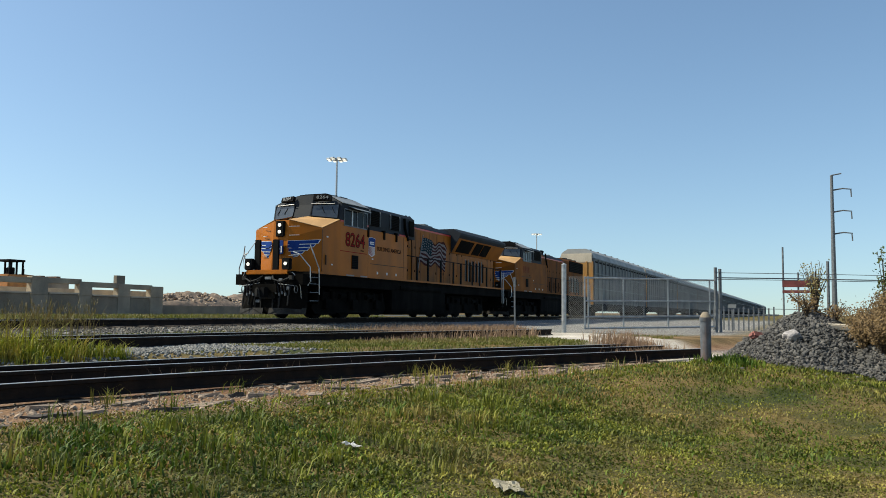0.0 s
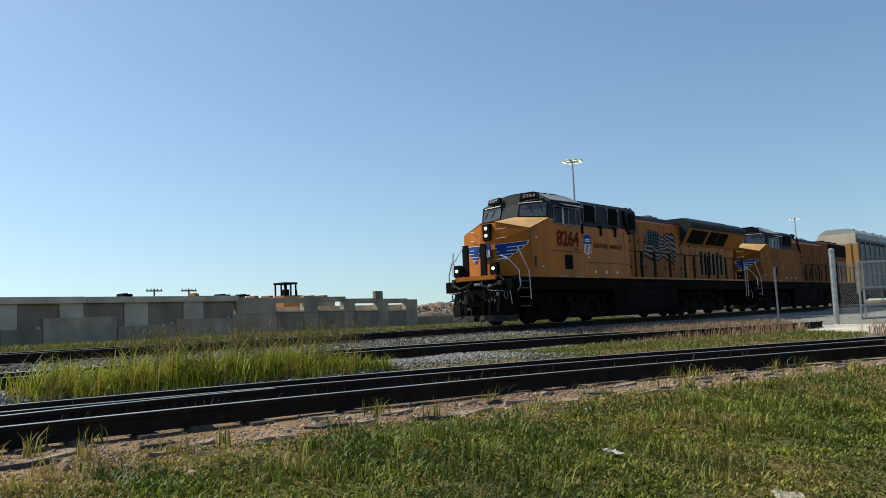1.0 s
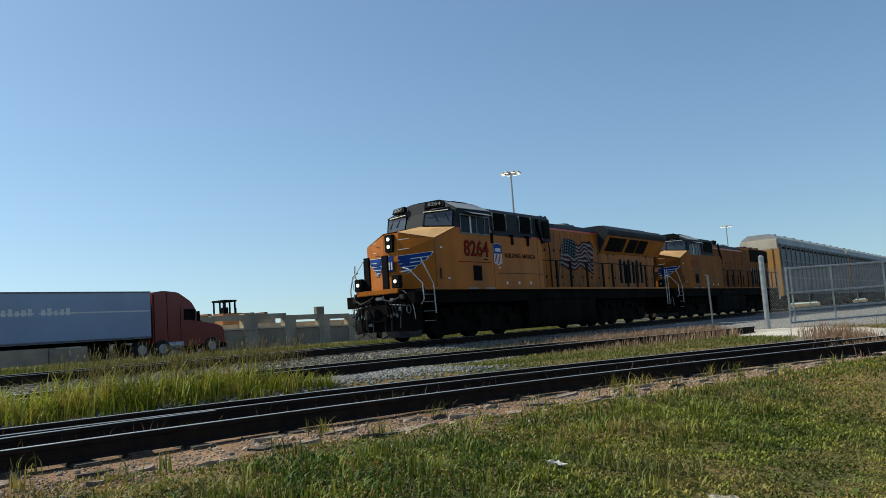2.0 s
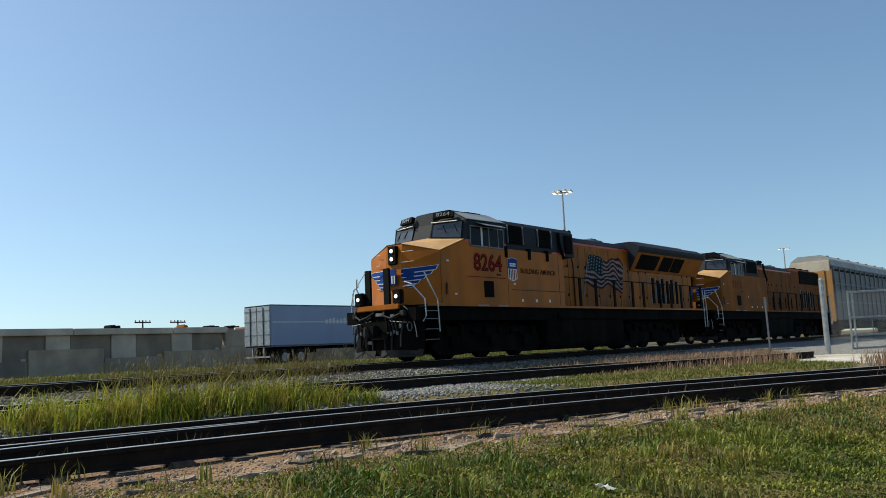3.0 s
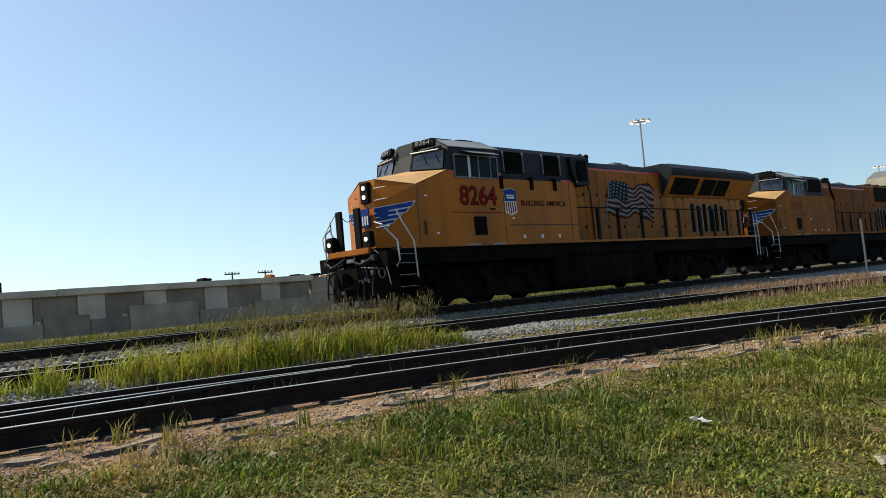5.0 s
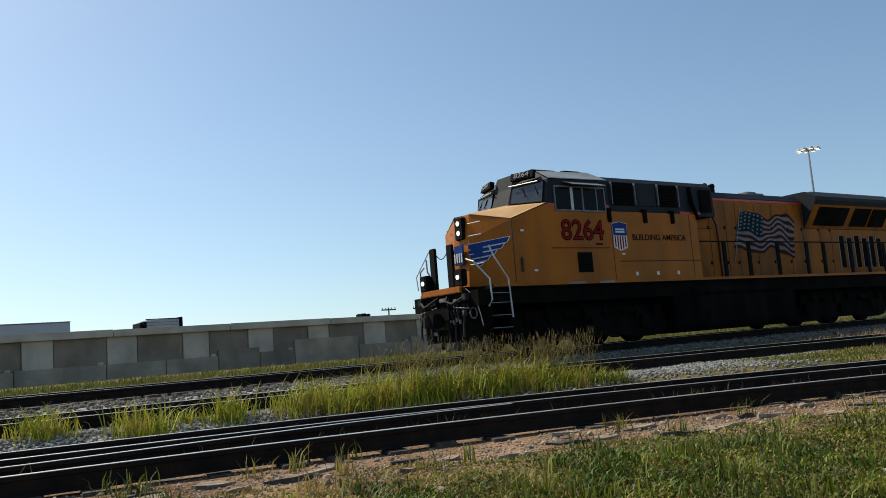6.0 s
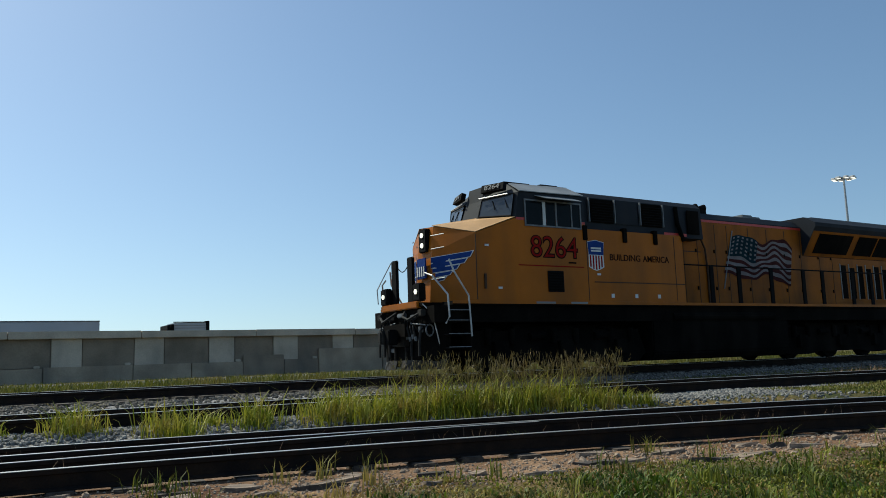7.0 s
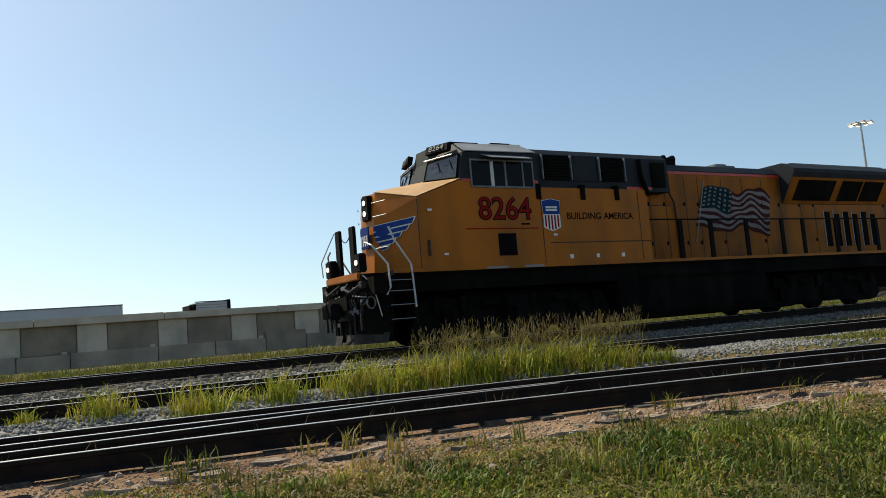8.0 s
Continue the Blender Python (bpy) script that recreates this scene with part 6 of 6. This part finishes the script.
def lawn():
    rnd = random.Random(21)
    spots = []

    def fill(n, x0, x1, y0, y1, h0, h1, top):
        for _ in range(n):
            x, y = rnd.uniform(x0, x1), rnd.uniform(y0, y1)
            rim = min(x - x0, x1 - x, y - y0) + 0.8 * noise.noise((x * 0.7, y * 0.7, 20))
            if rim < 1.2 and rnd.random() > rim / 1.2:
                continue
            u = y - near_y(x)
            e = 0.3 * noise.noise((x * 1.3, y * 1.3, 8))
            if u > top + e:
                continue
            if u > top - 0.9 + e and rnd.random() < 0.55:
                continue
            clump = 1 + 0.9 * noise.noise((x * 1.6, y * 1.6, 2)) + 0.8 * noise.noise((x * 5, y * 5, 4))
            worn = (0.8 if x < 12 else 1.0) - 0.35 * smooth(2.6, 0.2, y + 0.5 * noise.noise((x, y, 3))) * (x < 12)
            spots.append((x, y, ground_z(x, y), rnd.uniform(h0, h1) * max(0.35, clump) * worn))
    fill(170000, 0.5, 10, -1.5, 7.2, 0.018, 0.046, -0.9)
    fill(34000, -4, 3, 1.5, 8.4, 0.022, 0.06, -0.9)
    fill(52000, -11, 22, -11, 9, 0.03, 0.07, -0.9)
    fill(60000, 7, 16, -5, 6.5, 0.03, 0.065, -1.0)
    fill(24000, 13, 25, -10, 4, 0.04, 0.09, -1.0)
    blades("lawn_grass", spots, LAWN, "short rough green grass with straw-coloured patches", "grass", 0.0085, 1.5)
    edge = []
    for _ in range(15000):
        x = rnd.uniform(-3, 13)
        u = -1.0 - 2.1 * rnd.random() ** 1.4
        y = near_y(x) + u
        if noise.noise((x * 0.9, y * 0.9, 12)) > -0.15:
            edge.append((x, y, ground_z(x, y), rnd.uniform(0.015, 0.05)))
    blades("scorched_grass", edge, SCORCHED, "scorched orange grass along the bare soil", "grass", 0.007, 1.6, seed=7)
    # taller tufts along the soil edge
    spots = []
    for _ in range(70):
        x = rnd.uniform(-3, 13)
        y = near_y(x) + rnd.choice((-0.35, -0.8, -1.3, -1.8, 0.5)) + rnd.gauss(0, 0.2)
        for _ in range(rnd.randint(8, 30)):
            px, py = x + rnd.gauss(0, 0.07), y + rnd.gauss(0, 0.07)
            spots.append((px, py, ground_z(px, py), rnd.uniform(0.1, 0.26)))
    for _ in range(60):
        x, y = rnd.uniform(3.5, 9), rnd.uniform(2.2, 5)
        if y < near_y(x) - 1.6:
            for _ in range(rnd.randint(15, 40)):
                px, py = x + rnd.gauss(0, 0.09), y + rnd.gauss(0, 0.09)
                spots.append((px, py, ground_z(px, py), rnd.uniform(0.09, 0.2)))
    broad = []
    for _ in range(420):
        x, y = rnd.uniform(2.5, 13), rnd.uniform(-0.5, 6)
        if y < near_y(x) - 1.4 and noise.noise((x * 0.5, y * 0.5, 6)) > -0.15:
            for _ in range(rnd.randint(12, 34)):
                px, py = x + rnd.gauss(0, 0.17), y + rnd.gauss(0, 0.17)
                broad.append((px, py, ground_z(px, py), rnd.uniform(0.025, 0.075)))
    for _ in range(330):
        x, y = rnd.uniform(-1, 8), rnd.uniform(3, 6.5)
        if -3.6 < y - near_y(x) < -1.5 and noise.noise((x * 0.8, y * 0.8, 16)) > -0.1:
            for _ in range(rnd.randint(14, 40)):
                px, py = x + rnd.gauss(0, 0.09), y + rnd.gauss(0, 0.09)
                broad.append((px, py, ground_z(px, py), rnd.uniform(0.04, 0.12)))
    blades("broadleaf_tufts", broad, CLOVER, "green broad-leaved tufts in the lawn", "grass", 0.009, 1.3, seed=6)
    blades("grass_tufts", spots, LAWN, "taller loose grass tufts in the lawn and along the rail", "grass", 0.006, 0.8, seed=5)


lawn()


def weeds():
    rnd = random.Random(31)
    clumps = [(1.45, 10.9, 0.42, 0.52), (2.5, 10.35, 0.45, 0.56), (3.55, 10.4, 0.4, 0.48), (3.1, 10.7, 0.2, 0.3), (0.6, 11.2, 0.2, 0.26), (4.5, 10.2, 0.5, 0.62)]
    for i in range(11):
        s = i / 10
        clumps.append((5.0 + 3.3 * s, 10.05 - 0.9 * s + rnd.uniform(-0.1, 0.35), 0.42, rnd.uniform(0.5, 0.72)))
    clumps += [(8.7, 8.95, 0.25, 0.38), (9.0, 8.85, 0.2, 0.3), (5.2, 10.9, 0.4, 0.6), (6.2, 10.6, 0.4, 0.62), (7.2, 10.2, 0.4, 0.62), (7.9, 9.9, 0.35, 0.6)]
    for k, (x, y, r, h) in enumerate(clumps):
        spots = []
        for _ in range(int(300 * r / 0.36)):
            px, py = x + rnd.gauss(0, r * 0.40), y + rnd.gauss(0, r * 0.40)
            if py > near_y(px) + 2.75:
                spots.append((px, py, ground_z(px, py), 0.85 * h * rnd.uniform(0.2, 1.0) * rnd.choice((0.7, 1.0, 1.0, 1.35)) * (1 + 0.5 * noise.noise((px * 3.5, py * 3.5, 9)))))
        blades("weed_clump", spots, WEED, "tall yellow-green weed clump between the tracks", "weeds", 0.0075, 1.0, seed=40 + k)
    # seeding stalks with feathery heads
    stalks, heads = [], []
    for _ in range(330):
        s = rnd.random()
        x, y = 5.6 + 3.4 * s, 10.2 - 0.8 * s + rnd.gauss(0, 0.25)
        h = rnd.uniform(0.55, 0.84)
        z = ground_z(x, y)
        stalks.append((x, y, z, h))
        for _ in range(9):
            heads.append((x + rnd.gauss(0, 0.025), y + rnd.gauss(0, 0.025), z + h * rnd.uniform(0.6, 0.97), rnd.uniform(0.04, 0.12)))
    blades("seed_stalks", stalks, SEED, "thin seeding grass stalks", "weeds", 0.004, 0.3, seed=90)
    blades("seed_heads", heads, SEED, "feathery brown grass seed heads", "weeds", 0.0035, 0.9, seed=91)
    # straw along the crossing and thin growth between the rails
    spots = []
    for _ in range(14000):
        s = rnd.random()
        x, y = 16 + 9.5 * s, 10.6 - 3.4 * s + rnd.gauss(0, 1.0)
        if abs(y - TRACK_Y) > 2.2 and y - near_y(x) > 2.6 and crossing(x, y) < 0.3:
            spots.append((x, y, ground_z(x, y), rnd.uniform(0.1, 0.34) * (0.4 + 0.8 * smooth(16, 21, x))))
    for _ in range(900):
        x, y = rnd.gauss(19.2, 0.45), rnd.gauss(3.4, 0.35)
        spots.append((x, y, ground_z(x, y), rnd.uniform(0.2, 0.5)))
    for _ in range(1300):
        x, y = rnd.gauss(17.6, 1.0), rnd.gauss(2.7, 0.3)
        if abs(y - near_y(x)) > 0.2:
            spots.append((x, y, ground_z(x, y), rnd.uniform(0.08, 0.28)))
    blades("straw_grass", spots, DRYGRASS, "dry straw-coloured grass beside the crossing", "grass", 0.008, 0.6, seed=92)
    spots = []
    for _ in range(60000):
        x = rnd.uniform(-2, 26) if rnd.random() < 0.3 else rnd.uniform(12, 24)
        y = rnd.uniform(3, 14.3)
        u = y - near_y(x)
        if u > 2.7 and crossing(x, y) < 0.3 and (abs(y - mid_y(x)) > 1.2 or x > 14) and noise.noise((x * 0.6, y * 0.6, 1)) > -0.6 + 0.85 * (x < 12.3):
            spots.append((x, y, ground_z(x, y), rnd.uniform(0.025, 0.075)))
    tufts = []
    for _ in range(420):
        x, y = rnd.gauss(14.0, 0.22), rnd.gauss(0.85, 0.22)
        tufts.append((x, y, ground_z(x, y), rnd.uniform(0.05, 0.2)))
    blades("bollard_weeds", tufts, CLOVER, "green weeds round the foot of the bollard", "weeds", 0.012, 0.6, seed=97)
    blades("verge_grass", spots, VERGE, "short olive grass between the tracks", "grass", 0.01, 0.8, seed=93)
    spots = []
    for _ in range(26000):
        x, y = rnd.uniform(-8, 60), 19.4 + 18 * rnd.random() ** 1.5
        spots.append((x, y, ground_z(x, y), rnd.uniform(0.08, 0.22)))
    for _ in range(16000):
        x, y = rnd.uniform(-8, 66), rnd.uniform(33.5, 37.6)
        spots.append((x, y, ground_z(x, y), rnd.uniform(0.12, 0.4)))
    blades("far_verge_grass", spots, VERGE, "green verge grass beyond the main track", "grass", 0.02, 0.7, seed=94)
    spots = []
    for _ in range(500):
        x = rnd.uniform(-3, 14)
        y = near_y(x) + rnd.uniform(0.1, 2.2)
        spots.append((x, y, ground_z(x, y), rnd.uniform(0.1, 0.3)))
    blades("rail_weeds", spots, DRYGRASS, "sparse dry stalks growing between the rails", "weeds", 0.003, 0.6, seed=95)


weeds()


def shrub(x, y, z, h, r, mat, label, seed, leaves=700, twigs=16, leaf=0.6):
    """Forked twigs from the root with many small leaves along them."""
    rnd = random.Random(seed)
    t = thing("shrub", label, "shrub")
    bm = bmesh.new()
    tips = []
    for k in range(twigs):
        a = rnd.uniform(0, 6.28)
        d = rnd.uniform(0.15, 1.0) * r
        hh = h * rnd.uniform(0.55, 1.0)
        mid = Vector((x + d * 0.35 * math.cos(a), y + d * 0.35 * math.sin(a), z + hh * 0.55))
        end = Vector((x + d * math.cos(a), y + d * math.sin(a), z + hh))
        tube(bm, [(x, y, z - 0.05), mid, end], 0.012, 5, 0.004)
        tips.append((mid, end))
    part("stem", bm, TWIG, t)
    vs, fs = [], []
    for _ in range(leaves):
        m, e = rnd.choice(tips)
        p = m.lerp(e, rnd.uniform(-0.35, 1.08)) + Vector((rnd.gauss(0, 0.06), rnd.gauss(0, 0.06), rnd.gauss(0, 0.06)))
        s = leaf * rnd.uniform(0.02, 0.045)
        u = Vector((rnd.gauss(0, 1), rnd.gauss(0, 1), rnd.gauss(0, 1))).normalized()
        w = u.orthogonal()
        b = len(vs)
        vs += [p - u * s, p + w * s * 0.5, p + u * s, p - w * s * 0.5]
        fs.append((b, b + 1, b + 2, b + 3))
    me = bpy.data.meshes.new("foliage")
    me.from_pydata([tuple(v) for v in vs], [], fs)
    me.materials.append(mat)
    fo = new("foliage", me)
    fo.parent = t
    tagged(fo, kind="stuff")


TWIG = material("dry brown twig", (0.12, 0.08, 0.05), rough=0.9, vary=0.2, bump=0.1)
shrub(16.4, -0.5, mound(16.4, -0.5)[0], 0.98, 0.26, SHRUB, "thin yellowing shrub growing on the rock heap", 1, 520, 30)
shrub(16.2, -0.35, mound(16.2, -0.35)[0], 0.4, 0.42, BROWNBUSH, "low dry brown brush on the rock heap", 2, 600, 20)
shrub(16.3, -0.8, mound(16.3, -0.8)[0], 0.3, 0.4, BROWNBUSH, "low dry brown brush on the rock heap", 3, 400, 18)
for i, (x, y, h) in enumerate(((15.3, -1.2, 0.62), (15.7, -1.6, 0.7), (14.9, -1.45, 0.75), (15.2, -1.9, 0.8), (16.1, -1.35, 0.45), (14.6, -1.75, 0.7))):
    shrub(x, y, mound(x, y)[0] - 0.05, h, 0.42, BROWNBUSH, "dense dry brown brush beside the rock heap", 10 + i, 2600, 36)
shrub(16.2, -1.62, mound(16.2, -1.62)[0], 1.35, 0.3, VINE, "tall dark leafy vine over the brush", 30, 330, 10, 1.0)


# ---- litter in the grass ----
def litter(x, y, w, h, label, mat, turn):
    bm = bmesh.new()
    n = 7
    g = [[bm.verts.new((w * (i / n - 0.5) * (1 + 0.3 * noise.noise((i * 0.6, j * 0.6, turn))), h * (j / n - 0.5), 0.045 + 0.035 * noise.noise((i * 0.7, j * 0.7, turn)))) for i in range(n + 1)] for j in range(n + 1)]
    for j in range(n):
        for i in range(n):
            bm.faces.new((g[j][i], g[j][i + 1], g[j + 1][i + 1], g[j + 1][i]))
    bmesh.ops.solidify(bm, geom=bm.faces[:], thickness=0.006)
    o = part("litter", bm, mat)
    o.matrix_basis = pose(x, y, ground_z(x, y), 8, -6, turn)
    tagged(o, label, "litter")


PAPER = material("dirty cream card", (0.62, 0.56, 0.42), rough=0.8, vary=0.15, scale=8, bump=0.1)
litter(5.49, 1.77, 0.2, 0.2, "torn cream card lying in the grass", PAPER, 30)
litter(5.75, 3.17, 0.16, 0.1, "crumpled white paper lying in the grass", WHITE, 70)


# ---- sleepers ----
OLDWOOD = material("silvered split timber", (0.44, 0.33, 0.24), rough=0.95, vary=0.3, scale=3, grain=30, bump=0.5, color2=(0.13, 0.10, 0.08), stretch=(0.6, 6, 6))


def sleepers():
    rnd = random.Random(8)

    def tie_mesh(ln):
        bm = boxes((-0.11, 0.11, -ln / 2, ln / 2, -0.16, 0.0), bevel=0.012)
        m = bpy.data.meshes.new("sleeper")
        bm.to_mesh(m)
        bm.free()
        m.materials.append(TIE)
        return m
    near_mesh, main_mesh = tie_mesh(3.0), tie_mesh(2.6)

    def lay(mesh, x, y, z, rz, parent):
        o = new("sleeper", mesh)
        o.parent = parent
        o.matrix_basis = pose(x, y, z, rnd.uniform(-1, 1), 0, rz)
    x = -7.0
    while x < 16.5:
        sl = math.degrees(math.atan((near_y(x + 0.1) - near_y(x - 0.1)) / 0.2))
        lay(near_mesh, x, near_y(x) + 1.38 + rnd.uniform(-0.14, 0.1), NEAR_TOP - 0.19, sl + rnd.uniform(-2, 2), near_track)
        x += 0.53 + rnd.uniform(-0.03, 0.03)
    x = -5.0
    while x < 15:
        lay(main_mesh, x, mid_y(x) + rnd.uniform(-0.1, 0.1), MID_TOP - 0.178, rnd.uniform(-2, 2), mid_track)
        x += 0.55
    x = -8.0
    while x < 60:
        lay(main_mesh, x, TRACK_Y, RAIL - 0.178, rnd.uniform(-0.5, 0.5), main_track)
        x += 0.5
    # broken old timber slabs lying along the lead, pale with every fourth one dark
    for i in range(56):
        px = -2.0 + 0.29 * i + rnd.uniform(-0.2, 0.2)
        py = near_y(px) - rnd.uniform(0.3, 1.1)
        sl = math.degrees(math.atan((near_y(px + 0.1) - near_y(px - 0.1)) / 0.2))
        ln, w, h = rnd.uniform(0.08, 0.34), rnd.uniform(0.04, 0.11), rnd.uniform(0.002, 0.018)
        bm, n = bmesh.new(), 9
        ring = [(ln * rnd.uniform(0.72, 1.1) * math.cos(2 * math.pi * k / n), w * rnd.uniform(0.6, 1.15) * math.sin(2 * math.pi * k / n)) for k in range(n)]
        prism(bm, ring, -0.05, h, axis="z")
        for v in bm.verts:
            if v.co.z > 0:
                v.co.z += 0.02 * noise.noise(v.co * 9 + Vector((i, 0, 0)))
                v.co.x, v.co.y = v.co.x * 0.93, v.co.y * 0.9
        o = part("broken_timber", bm, TIE if i % 4 == 0 else OLDWOOD)
        o.matrix_basis = pose(px, py, ground_z(px, py) + 0.012, rnd.uniform(-9, 9), rnd.uniform(-4, 4), sl + rnd.uniform(-22, 22))
        tagged(o, "weathered broken sleeper timber half buried in soil", "timber", "broken timbers")


sleepers()


# ---- what moves ----
def train_x(t):
    for (a, xa), (b, xb) in zip(TRAIN, TRAIN[1:]):
        if t <= b:
            return xa + (xb - xa) * (t - a) / (b - a)
    return TRAIN[-1][1]


def motions():
    times = [0.25 * i for i in range(33)]
    for ob, off in [(loco, 0.0), (loco_rear, 22.35)] + [(r, 45.3 + 27.9 * i) for i, r in enumerate(racks)]:
        walk(ob, [(t, pose(x + off, TRACK_Y, RAIL)) for t, x in TRAIN])
    for _, w, x in t_wheels:
        walk(w, [(t, pose(x, 0, 0.53, 0, math.degrees((train_x(t) - 23.5) / 0.53), 0)) for t in times])
    walk(truck, [(t, pose(38.05 + 21.0 * (t - 2.5), 42, ROAD_Z)) for t in (0.0, 2.5, 4.0, 8.0)])
    for w, x in truck_wheels:
        walk(w, [(i / 30, pose(x, 0, 0.5, 0, math.degrees(0.7 * i / 0.5), 0)) for i in range(0, 241)])


motions()
